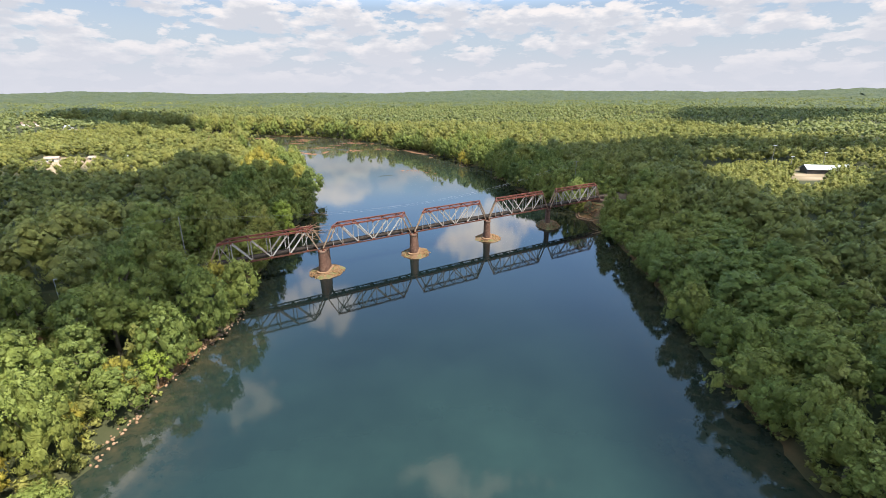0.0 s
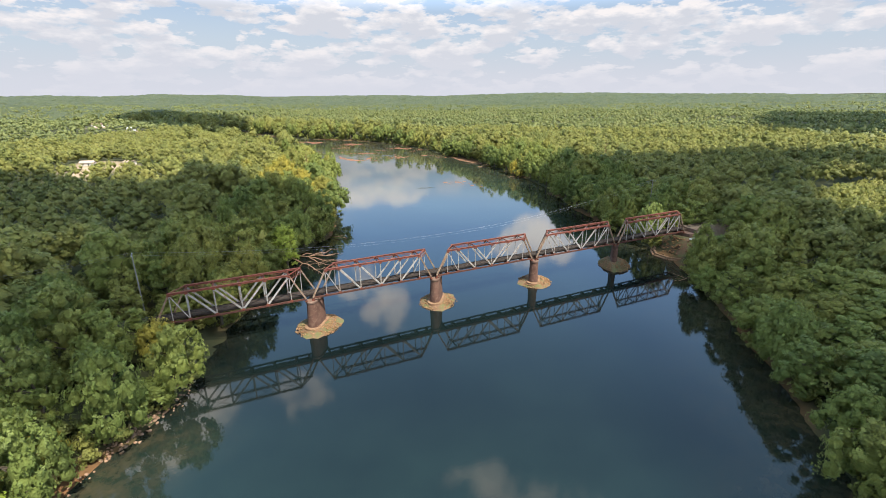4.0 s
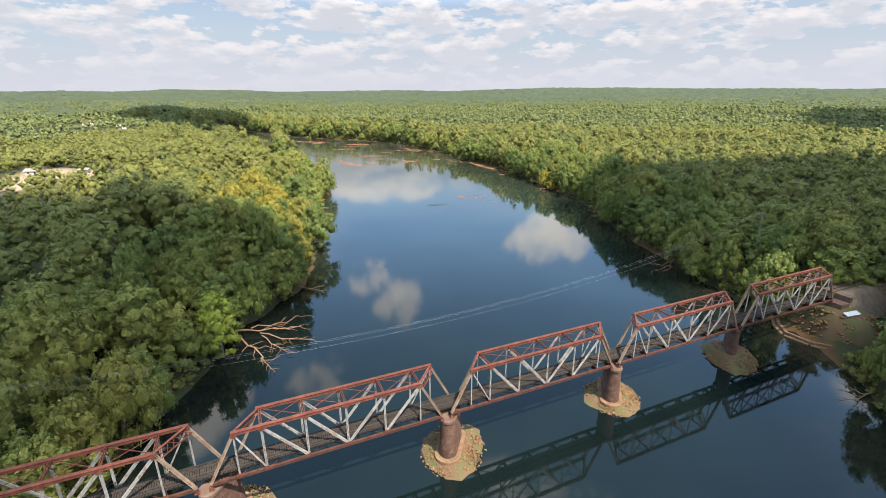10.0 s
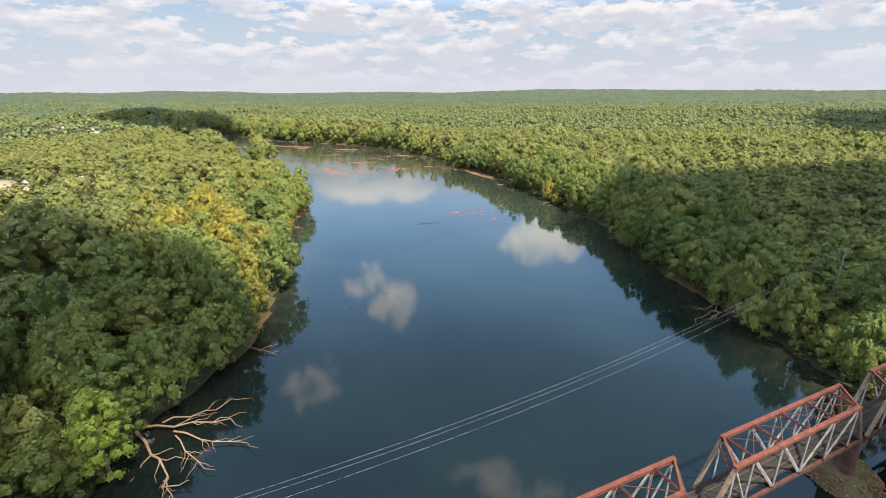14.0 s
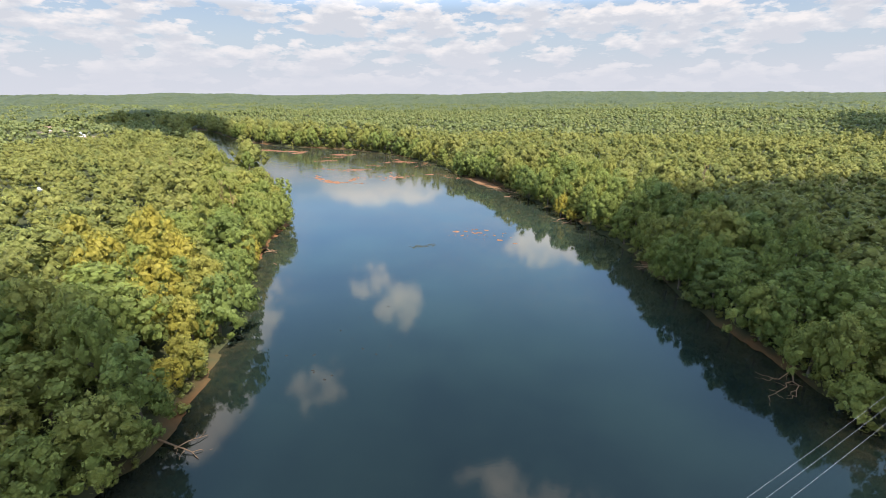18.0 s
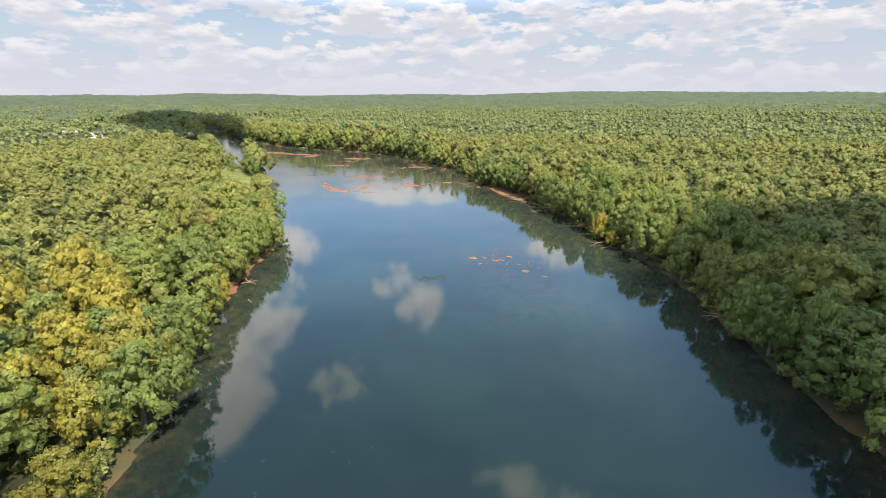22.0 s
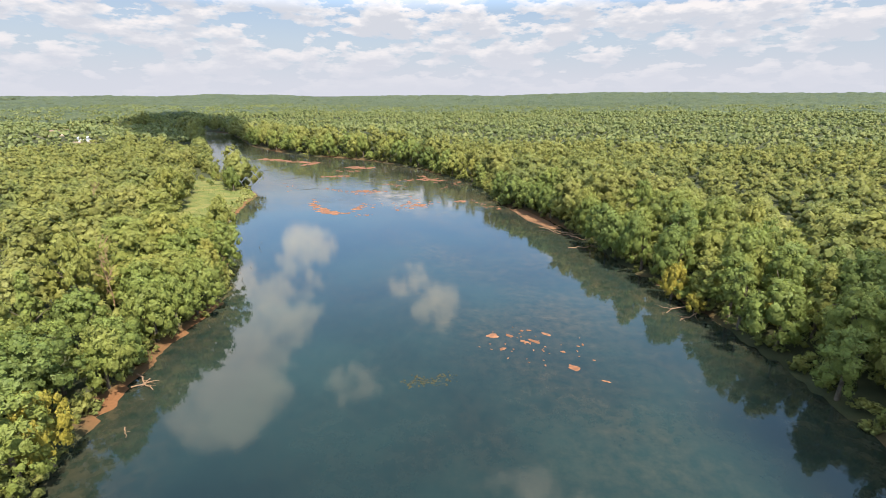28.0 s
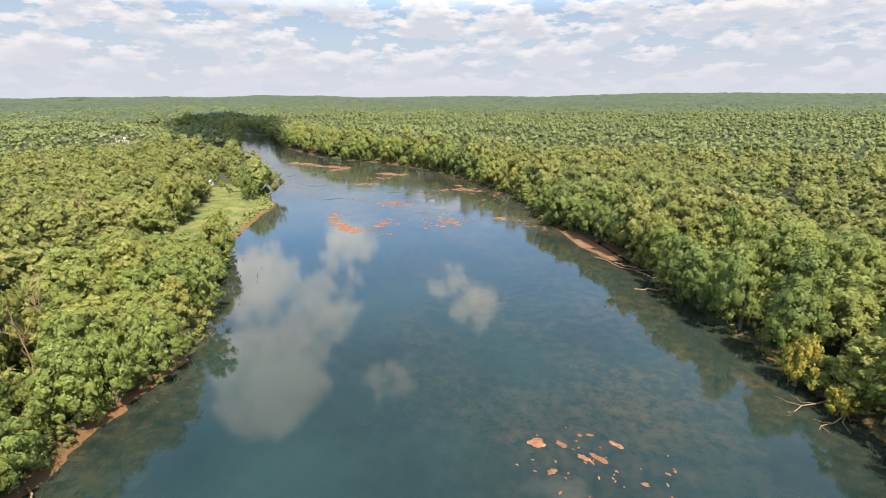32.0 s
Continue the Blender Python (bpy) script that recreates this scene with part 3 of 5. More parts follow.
# bridge line
ANGLE = radians(30.0)
AXIS, CROSS = np.array([math.cos(ANGLE), math.sin(ANGLE)]), np.array([-math.sin(ANGLE), math.cos(ANGLE)])
FOOT = np.array([-81.3, 151.0])  # near truss, first upper corner
PITCH, HIP, END, WIDE, SKEW = 42.3, 31.6, 4.3, 4.9, 3.9
Z_LOW, Z_TOP = 11.0, 19.5


def line_offset(p):
    """Along and across the bridge, from its first upper corner."""
    q = np.asarray(p) - FOOT
    return q @ AXIS, q @ CROSS


CLEAR = [(88, 252, 8), (87, 244, 5), (100, 249, 8), (110, 256, 8), (118, 264, 7), (95, 243, 6), (-200, 512, 9), (-206, 530, 8), (-195, 540, 9), (-207, 575, 9), (-217, 600, 8), (-187, 518, 7), (-325, 412, 22), (-302, 420, 12), (-318, 388, 16), (-298, 395, 9), (-310, 648, 9), (-302, 672, 13), (-290, 655, 10), (303, 340, 15), (316, 336, 12), (300, 383, 9), (314, 378, 9), (308, 352, 15), (296, 340, 13), (284, 327, 13), (272, 314, 12), (261, 303, 9), (-722, 892, 22), (-700, 872, 16), (-612, 831, 13), (-600, 818, 10), (-293, 460, 9), (-284, 452, 6), (-119, 111, 8)]  # open ground: x, y, radius


def open_ground(p):
    a, c = line_offset(p)
    bad = (np.abs(c - 2.5) < 2.2) & (a < -10) & (a > -70) | (np.abs(c - 2.5) < 4.4) & (a > 4 * PITCH + 26) & (a < 4 * PITCH + 62)
    bad |= (np.abs(c - 2.5) < 8.0) & (a > -8) & (a < 14)
    bad |= inside(p, LAWN)
    for x, y, r in CLEAR:
        bad |= np.hypot(p[:, 0] - x, p[:, 1] - y) < r
    return bad


def by_rapids(p):
    return (gap_to(p, BANKS[1]) < 21) & (p[:, 1] > 585) & (p[:, 1] < 985)


SCRUB = np.array([(196, 332), (164, 244), (196, 224), (340, 290), (360, 395), (290, 402), (236, 372)], float)  # low growth before the field


def stature(p):
    """How high the trees grow: less before the field, behind the point and along the far left bank."""
    low = inside(p, SCRUB) | (np.hypot(p[:, 0] + 312, p[:, 1] - 688) < 34)
    return np.where(low, 0.5, np.where((gap_to(p, BANKS[0]) < 45) & (p[:, 1] > 690) & (p[:, 1] < 900), 0.72, 1.0))


def jitter_grid(x0, x1, y0, y1, step, g):
    xs, ys = np.arange(x0, x1, step), np.arange(y0, y1, step)
    gx, gy = np.meshgrid(xs, ys)
    gx = gx + (np.arange(len(ys)) % 2)[:, None] * step / 2
    p = np.stack([gx.ravel(), gy.ravel()], 1)
    return p + g.uniform(-0.42, 0.42, p.shape) * step


def plant(x, y, height, crowns, label, group, g, barks, size=1.0, low=0.25, lean=(0.0, 0.0), name="broadleaf_tree"):
    """One tree: its crown's mesh is in metres and about 15 m tall, its trunk's one unit."""
    t = thing(name, label, "tree", group, pose(x, y, lie([(x, y)])[0]))
    shared("trunk", barks[g.integers(0, len(barks))], t, Matrix.Shear("XY", 4, (lean[0] * 0.7 / height, lean[1] * 0.7 / height)) @ Matrix.Rotation(g.uniform(0, 6.28), 4, "Z") @ Matrix.Diagonal((height, height, height * 0.9, 1)))
    k = size * g.uniform(0.92, 1.08)
    base = low * height
    shared("crown", crowns["meshes"][g.integers(0, len(crowns["meshes"]))], t, Matrix.Translation((lean[0], lean[1], base)) @ Matrix.Rotation(g.uniform(0, 6.28), 4, "Z") @ Matrix.Diagonal((k, k, (height - base) / crowns["tall"], 1)))
    return t


YOUNG = [(-77, 213, 13), (97, 240, 14), (-97, 157, 14), (-90, 148, 10), (-184, 490, 20), (-170, 478, 14)]  # lower growth: x, y, radius
YELLOWING = ((-129, 341, 29, 1.6), (-95, 320, 23, 1.2), (-113, 334, 24, 1.15), (-90, 303, 17, 0.9), (-110, 318, 21, 1.0), (-152, 334, 25, 1.25), (-128, 318, 23, 1.1), (-104, 301, 19, 1.0), (-108, 366, 18, 0.8), (-84, 290, 13, 0.7), (33.0, 474, 15, 0.66), (37.5, 463.5, 8, 0.5), (54, 452, 9, 0.5), (-80, 88, 11, 0.5), (-81, 72, 11, 0.5), (-79, 108, 10, 0.5), (-86, 57, 12, 0.7), (-83, 282, 11, 0.6), (-81, 143, 14, 0.75))  # x, y, height, size


def build_forest():
    g = np.random.default_rng(11)
    dome = [crown(g, 7.0, 12, 34, 1350, 0.46, "dome", 0.29) for _ in range(7)]
    tall = [crown(g, 5.6, 15, 36, 1350, 0.45, "column", 0.34) for _ in range(4)]
    spire = [crown(g, 4.8, 15, 34, 1150, 0.42, "spire", 0.32) for _ in range(2)]
    low = [crown(g, 5.6, 9, 24, 1000, 0.42, "dome", 0.32) for _ in range(4)]
    barks = [mesh_of("trunk", v, f, BARK, smooth=True) for v, f in [trunk(g) for _ in range(3)]]

    def kind(shapes, high, mat):
        return {"tall": high, "meshes": [mesh_of("crown", v, f, mat, smooth=True, slot=m, normals=q) for v, f, m, q in shapes]}

    DOME, TALL, SPIRE, LOW = kind(dome, 12, LEAF), kind(tall, 15, LEAF), kind(spire, 15, LEAF), kind(low, 9, LEAF)
    GOLD, LIME = kind(dome[:3], 12, LEAF_YELLOW), kind(tall[:2], 15, LEAF_LIME)

    edge = []
    for bank in BANKS:
        seg = np.hypot(*np.diff(bank, axis=0).T)
        run = np.r_[0, np.cumsum(seg)]
        for q in np.arange(0, run[-1], 9.0):
            edge.append((np.interp(q, run, bank[:, 0]), np.interp(q, run, bank[:, 1])))
    edge = np.array(edge) + g.uniform(-2, 2, (len(edge), 2))
    edge = edge[(edge[:, 1] > 30) & (edge[:, 1] < 1250) & (edge[:, 0] > -950)]
    push = np.array([(-1.0, 0.0), (1.0, 0.0)])[(gap_to(edge, BANKS[1]) < gap_to(edge, BANKS[0])).astype(int)]
    edge = edge + push * g.uniform(0.3, 3.8, (len(edge), 1))
    p = jitter_grid(-420, 320, -30, 720, 14.4, g)
    p = p[river_gap(p) > 9.5]
    p = np.concatenate([edge[river_gap(edge) > 0.6], p])
    d = river_gap(p)
    gold = np.array([q[:2] for q in YELLOWING] + [(-79, 222)], float)
    room = np.array([0.5 + 5.5 * q[3] + 9.0 * (q[3] > 1.5) for q in YELLOWING] + [7.5])
    apart = (np.hypot(p[:, None, 0] - gold[:, 0], p[:, None, 1] - gold[:, 1]) - room).min(1)
    keep = (d > 0.6) & ~open_ground(p) & (apart > 0)
    p, d = p[keep], d[keep]
    fill = jitter_grid(-300, 260, 35, 640, 5.0, g)
    e = river_gap(fill)
    fill = fill[(e > 4) & (e < 60) & ~open_ground(fill) & ((np.hypot(fill[:, None, 0] - gold[:, 0], fill[:, None, 1] - gold[:, 1]) - room).min(1) > 3)]
    for q in fill:
        if np.hypot(p[:, 0] - q[0], p[:, 1] - q[1]).min() > 9.6:
            p = np.r_[p, q[None]]
    d = river_gap(p)
    z = lie(p)
    seen = (p[:, 1] > 35) & (p[:, 1] < 620) & ~((p[:, 0] > 0) & (p[:, 1] > 560))
    rank = np.argsort(np.where(seen, d, 1e6))
    first = rank[:298]
    for i in first:
        u = g.uniform()
        if d[i] < 7.0:
            kinds, high, size, base = (LOW, g.uniform(7, 12), g.uniform(0.8, 1.2), 0.04) if u < 0.16 else (DOME if u < 0.75 else TALL, g.uniform(16, 24), g.uniform(0.85, 1.2), 0.13)
        elif u < 0.62:
            kinds, high, size, base = DOME, g.uniform(16, 29), g.uniform(0.95, 1.6), 0.25
        elif u < 0.92:
            kinds, high, size, base = TALL, g.uniform(17, 27), g.uniform(0.85, 1.25), 0.15
        else:
            kinds, high, size, base = SPIRE, g.uniform(15, 26), g.uniform(0.9, 1.2), 0.1
        to_water = g.uniform(1.0, 3.2) * (d[i] < 7.0) * (-1 if p[i, 0] > gap_mid(p[i:i + 1])[0] else 1)
        if p[i, 0] > 0 and p[i, 1] < 200:
            high = min(high, g.uniform(14, 19))
        if any(math.hypot(p[i, 0] - x, p[i, 1] - y) < r for x, y, r in YOUNG):
            high = min(high, g.uniform(10, 15))
        plant(p[i, 0], p[i, 1], high, kinds, "leafy green broadleaf tree on the river bank", "riverside trees", g, barks, size, base, (to_water, -0.3 * abs(to_water)))
    # trees that stand out by their colour
    for x, y, h, k in YELLOWING:
        plant(x, y, h, GOLD, "tree with yellowing leaves among green ones", "yellowing trees", g, barks, k, 0.12)
    plant(-79, 222, 20, LIME, "bright lime green tree at the water", "", g, barks, 1.15, 0.10)
    plant(-75.5, 94, 11, LIME, "small bright lime green tree above the rubble shore", "", g, barks, 0.55, 0.1)

    plant(-243, 618, 18, LOW, "round green tree alone on the grassy point", "", g, barks, 1.05, 0.10)
    for x, y, h, k in ((-274, 634, 3.6, 0.36), (-283, 642, 3.0, 0.3), (-262, 639, 5.5, 0.5), (-284, 655, 6, 0.55), (-292, 661, 7, 0.6), (-296, 650, 5, 0.5)):
        plant(x, y, h, LOW, "small rounded bush on the grass", "bushes on the grass", g, barks, k, 0.05)

    rest = np.setdiff1d(np.arange(len(p)), first)
    close = rest[(d[rest] < 80) & ~by_rapids(p[rest])]
    mid = [crown(g, 7.0, 11, 20, 390, 0.58, "dome", 0.33, OCTA, 0.66) for _ in range(7)] + [crown(g, 5.4, 13.5, 18, 360, 0.56, "column", 0.39, OCTA, 0.66) for _ in range(3)]
    close = close[np.abs(np.arctan2(p[close, 0] + 8, p[close, 1] + 40)) < radians(62)]
    dwarf = stature(p[close])
    k = dwarf * g.uniform(0.9, 1.65, len(close)) * np.where(d[close] < 14, 1.15, 1.0) * np.where((p[close, 1] > 590) & (d[close] < 30), 1.3, 1.0)
    woods("woods_near_banks", "dense green woods behind the river bank", "woods", scatter(mid, np.c_[p[close], z[close] + (4.0 + g.uniform(-3.5, 5, len(close)) + 4.0 * wobble(p[close], 40)) * (2 * dwarf - 1)], k, k * g.uniform(0.85, 1.2, len(close)), g), LEAF_FAR)

    # the front rows on the bank along the rapids
    ROUND, HIGH = kind(mid[:7], 11, LEAF), kind(mid[7:], 13.5, LEAF)
    bank = BANKS[1]
    run = np.r_[0, np.cumsum(np.hypot(*np.diff(bank, axis=0).T))]
    start = np.interp(585, bank[:, 1], run)
    second = []
    for back, step in ((3.0, 10.5), (14.0, 11.5)):
        for q in np.arange(start, np.interp(985, bank[:, 1], run), step):
            q = q + g.uniform(-3, 3)
            at, to = np.array([[np.interp(q + o, run, bank[:, i]) for i in (0, 1)] for o in (0.0, 4.0)])
            way = (to - at) / np.linalg.norm(to - at)
            x, y = at + np.array([way[1], -way[0]]) * (back + g.uniform(-2, 3))
            u, more = g.uniform(), 1.0 + 0.3 * min(max((y - 680) / 100, 0.0), 1.0)
            if back > 5:
                second.append((x, y, more))
            elif u < 0.3:
                plant(x, y, g.uniform(7, 11), ROUND, "low rounded green tree over the rapids", "trees along the rapids", g, barks, g.uniform(0.7, 0.95), 0.04, name="bank_tree")
            else:
                plant(x, y, g.uniform(16, 23) * more, ROUND if u < 0.8 else HIGH, "full green tree on the bank of the rapids", "trees along the rapids", g, barks, g.uniform(0.95, 1.35) * more, 0.10, name="bank_tree")
    second = np.array(second)
    k = g.uniform(1.15, 1.6, len(second)) * second[:, 2]
    woods("woods_along_rapids", "tall green trees behind the bank of the rapids", "woods", scatter(mid, np.c_[second[:, :2], lie(second[:, :2]) + 4.5], k, k * g.uniform(1.0, 1.3, len(second)), g), LEAF_FAR)

    # young trees in the gaps
    under = jitter_grid(-300, 260, 30, 640, 11.6, g) + 5.8
    e = river_gap(under)
    under = under[(e > 6) & (e < 45) & ~open_ground(under)]
    young = [crown(g, 5.2, 8, 6, 70, 1.0, "dome", 0.45, OCTA) for _ in range(5)]
    scrub = jitter_grid(150, 370, 215, 410, 6.0, g)
    scrub = scrub[inside(scrub, SCRUB) & ~open_ground(scrub)]
    k = np.r_[g.uniform(0.85, 1.35, len(under)), g.uniform(0.5, 0.85, len(scrub))]
    under = np.r_[under, scrub]
    woods("undergrowth", "young green trees filling gaps in the woods", "woods", scatter(young, np.c_[under, lie(under)], k, k * g.uniform(0.9, 1.5, len(under)), g), LEAF_FAR)

    q = jitter_grid(-560, 480, -40, 860, 11.8, g)
    q = q[np.abs(np.arctan2(q[:, 0] + 8, q[:, 1] + 50)) < radians(62)]
    r = river_gap(q)
    small = (r > 80) | ((r > 3) & ((q[:, 0] < -420) | (q[:, 0] > 320) | (q[:, 1] > 720)))
    q = q[small & ~open_ground(q) & ~by_rapids(q)]
    far = [crown(g, 5.8, 8.5, 7, 62, 0.80, "dome", 0.42, OCTA, 0.80) for _ in range(8)] + [crown(g, 4.6, 11, 7, 60, 0.78, "column", 0.50, OCTA, 0.80) for _ in range(3)]
    dwarf = stature(q)
    k = dwarf * g.uniform(0.95, 1.35, len(q))
    woods("woods_behind", "closed green forest canopy", "woods", scatter(far, np.c_[q, lie(q) + (5 + g.uniform(-1.8, 2.2, len(q)) + 3.5 * wobble(q, 60)) * (2 * dwarf - 1)], k, k * g.uniform(0.85, 1.25, len(q)), g, 0.8), LEAF_FAR)

    # wide ring
    q = jitter_grid(-1800, 1800, -100, 2200, 13.4, g)
    q = q[~((q[:, 0] > -560) & (q[:, 0] < 480) & (q[:, 1] < 860))]
    q = q[np.abs(np.arctan2(q[:, 0] + 10, q[:, 1] + 10) + radians(2)) < radians(51)]
    q = q[(river_gap(q) > 6) & ~open_ground(q) & ~by_rapids(q)]
    tiny = [crown(g, 5.6, 8.5, 1, 6, 1.7, big=0.6, core=OCTA, soft=0.8) for _ in range(9)]
    k = g.uniform(0.75, 1.45, len(q))
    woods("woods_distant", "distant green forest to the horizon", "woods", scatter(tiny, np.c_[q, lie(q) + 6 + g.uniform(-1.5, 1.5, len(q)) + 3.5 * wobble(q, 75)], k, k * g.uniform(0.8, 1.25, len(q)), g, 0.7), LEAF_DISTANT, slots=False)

    # bushes along the water
    b = jitter_grid(-520, 120, 30, 860, 3.2, g)
    e = river_gap(b)
    wide = 5.0 + 6.0 * (g.uniform(0, 1, len(b)) < 0.2) + 10.0 * ((b[:, 0] < -60) & (b[:, 1] > 140) & (b[:, 1] < 225))
    bare = (b[:, 0] < -60) & (e < 2.0) & ((np.abs(b[:, 1] - 408) < 32) | (np.abs(b[:, 1] - 578) < 56))
    b = b[(e > -0.4) & (e < wide) & (g.uniform(0, 1, len(b)) < 0.8 + 0.5 * wobble(b, 17)) & ~open_ground(b) & ~(bare & (g.uniform(0, 1, len(b)) < 0.62))]
    bush = [crown(g, 2.0, 2.8, 4, 38, 0.50, "dome", 0.5, OCTA) for _ in range(4)]
    k = g.uniform(0.6, 1.7, len(b))
    woods("bank_bushes", "low green bushes along the water's edge", "bushes", scatter(bush, np.c_[b, lie(b) - 0.2], k, k * g.uniform(0.7, 1.4, len(b)), g), LEAF_FAR)

    # grass and weeds on the open point
    w = jitter_grid(-310, -180, 505, 672, 1.5, g)
    w = w[inside(w, LAWN) & (river_gap(w) > 0.8)]
    shore = river_gap(w) < 7
    w = w[g.uniform(0, 1, len(w)) < np.where(shore, 0.95, 0.5)]
    tall_grass = np.where(river_gap(w) < 7, g.uniform(0.5, 1.3, len(w)), g.uniform(0.25, 0.6, len(w)))
    v, f, m = sprays(np.c_[w, lie(w) + tall_grass * 0.4], np.tile((0.0, -0.3, 1.0), (len(w), 1)), tall_grass, g, 0.8)
    tagged(new("tall_grass", mesh_of("grass", v, f, GRASS, smooth=True, normals=m)), "rough green and straw coloured grass on the river point", "grass", kind="stuff")

    # the canopy of the far hills, one sheet of crowns
    a = np.linspace(-58, 58, 340)
    rr = 1800 * (4850 / 1800) ** np.linspace(0, 1, 115)
    ga, gr = np.meshgrid(np.radians(a), rr)
    px = np.stack([(np.sin(ga) * gr).ravel(), (np.cos(ga) * gr).ravel()], 1)
    px = px + g.uniform(-0.35, 0.35, px.shape) * np.repeat(np.gradient(rr), len(a))[:, None]
    zz = lie(px) + 10 + g.uniform(-8, 8, len(px))
    nx = len(a)
    i = (np.arange(len(rr) - 1)[:, None] * nx + np.arange(nx - 1)).ravel()
    tagged(new("woods_horizon", mesh_of("woods", np.c_[px, zz], np.stack([i, i + 1, i + nx + 1, i + nx], 1), LEAF_HILL_HAZED)), "far wooded hills on the horizon", "woods", kind="stuff")


build_forest()


# ---- the railway bridge ----
def at_bridge(a, c, z):
    q = FOOT + AXIS * a + CROSS * c
    return (q[0], q[1], z)


NEAR_NODES = [0.0, 4.2, 11.05, 17.9, 24.75, HIP]
FAR_NODES = [0.0, 6.85, 13.7, 20.55, 27.4, HIP]


def laced_bm(a, b, w, d, step=0.85):
    """A built-up member: two flanges w apart, tied by crossing lacing bars, d deep."""
    a, b = Vector(a), Vector(b)
    way = (b - a).normalized()
    side = Vector((AXIS[0], AXIS[1], 0)).cross(way)
    side = way.cross(side).normalized() if side.length > 1e-3 else Vector((AXIS[0], AXIS[1], 0))
    bm = bmesh.new()
    for s_ in (-1, 1):
        beam_bm(a + side * s_ * w / 2, b + side * s_ * w / 2, 0.09, d, bm)
    length, n = (b - a).length, max(3, int((b - a).length / step))
    for i in range(n):
        p, q = a + way * (length * i / n), a + way * (length * (i + 1) / n)
        for o in (-1, 1):
            sgn = o if i % 2 else -o
            lift = way.cross(side) * (d * 0.42 * o)
            beam_bm(p - side * sgn * w / 2 + lift, q + side * sgn * w / 2 + lift, 0.03, 0.10, bm)
    return bm


def build_span(k):
    span = thing("bridge_span", "rusty steel through truss railway span with pale web members", "railway bridge", "bridge spans")
    base = k * PITCH
    for side, nodes, c, off in (("near", NEAR_NODES, 0.0, 0.0), ("far", FAR_NODES, WIDE, SKEW)):
        P = lambda a, z, dc=0.0: at_bridge(base + off + a, c + dc, z)
        # chord: a box with a wider cover plate
        bm = beam_bm(P(-0.25, Z_TOP), P(HIP + 0.25, Z_TOP), 0.52, 0.46)
        beam_bm(P(-0.32, Z_TOP + 0.25), P(HIP + 0.32, Z_TOP + 0.25), 0.70, 0.04, bm)
        beam_bm(P(-0.3, Z_TOP - 0.25), P(HIP + 0.3, Z_TOP - 0.25), 0.62, 0.03, bm)
        part("top_chord", bm, RUST, span)
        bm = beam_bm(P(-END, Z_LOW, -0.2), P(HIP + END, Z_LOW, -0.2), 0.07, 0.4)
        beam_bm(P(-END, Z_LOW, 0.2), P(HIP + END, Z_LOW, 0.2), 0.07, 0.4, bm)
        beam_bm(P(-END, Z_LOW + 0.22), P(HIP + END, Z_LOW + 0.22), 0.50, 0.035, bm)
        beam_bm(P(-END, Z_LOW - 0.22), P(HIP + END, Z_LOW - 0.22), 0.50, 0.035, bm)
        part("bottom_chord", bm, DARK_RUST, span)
        for a, b in ((-END, 0.0), (HIP + END, HIP)):
            bm = beam_bm(P(a, Z_LOW + 0.1), P(b, Z_TOP - 0.1), 0.5, 0.42)
            beam_bm(P(a, Z_LOW + 0.34), P(b, Z_TOP + 0.14), 0.64, 0.04, bm)
            part("end_post", bm, TAN, span, "weathered tan inclined end post")
            bm = beam_bm(P(a, Z_LOW - 0.75, -0.4), P(a, Z_LOW - 0.75, 0.4), 0.8, 0.14)
            beam_bm(P(a, Z_LOW - 0.5, -0.25), P(a, Z_LOW - 0.5, 0.25), 0.45, 0.42, bm)
            part("bearing", bm, RUST, span)
        for a in nodes:
            thin = a in (nodes[0], nodes[-1])
            part("vertical", beam_bm(P(a, Z_LOW + 0.2), P(a, Z_TOP - 0.2), 0.2, 0.2) if thin else laced_bm(P(a, Z_LOW + 0.2), P(a, Z_TOP - 0.2), 0.22, 0.20, 1.1), PALE, span)
            # gusset plates at both ends
            for z in (Z_TOP - 0.35, Z_LOW + 0.42):
                part("gusset", beam_bm(P(a - 0.45, z, -0.27), P(a + 0.45, z, -0.27), 0.03, 0.62), RUST, span)
        half = 3 if side == "near" else 2
        for i in range(len(nodes) - 1):
            lo, hi = (nodes[i + 1], nodes[i]) if i < half else (nodes[i], nodes[i + 1])
            A, B = P(lo, Z_LOW + 0.25), P(hi, Z_TOP - 0.25)
            short = abs(lo - hi) < 5
            part("diagonal", beam_bm(A, B, 0.2, 0.22) if short else laced_bm(A, B, 0.28, 0.26, 1.1), PALE, span)
    X = lambda a, c, z: at_bridge(base + a, c, z)
    for a in NEAR_NODES[1:]:
        part("top_strut", laced_bm(X(a, 0.2, Z_TOP + 0.05), X(a, WIDE - 0.2, Z_TOP + 0.05), 0.3, 0.22, 0.6), RUST, span)
        bm = beam_bm(X(a, 0.25, Z_TOP - 1.5), X(a, 1.35, Z_TOP - 0.2), 0.12, 0.12)
        beam_bm(X(a, WIDE - 0.25, Z_TOP - 1.5), X(a, WIDE - 1.35, Z_TOP - 0.2), 0.12, 0.12, bm)
        part("knee_brace", bm, RUST, span)
    cells = [(NEAR_NODES[i], NEAR_NODES[i + 1]) for i in range(1, 5)]
    for a, b in cells:
        for c0, c1 in ((0.2, WIDE - 0.2), (WIDE - 0.2, 0.2)):
            part("lateral_rod", beam_bm(X(a, c0, Z_TOP + 0.02), X(b, c1, Z_TOP + 0.02), 0.09, 0.09), RUST, span)
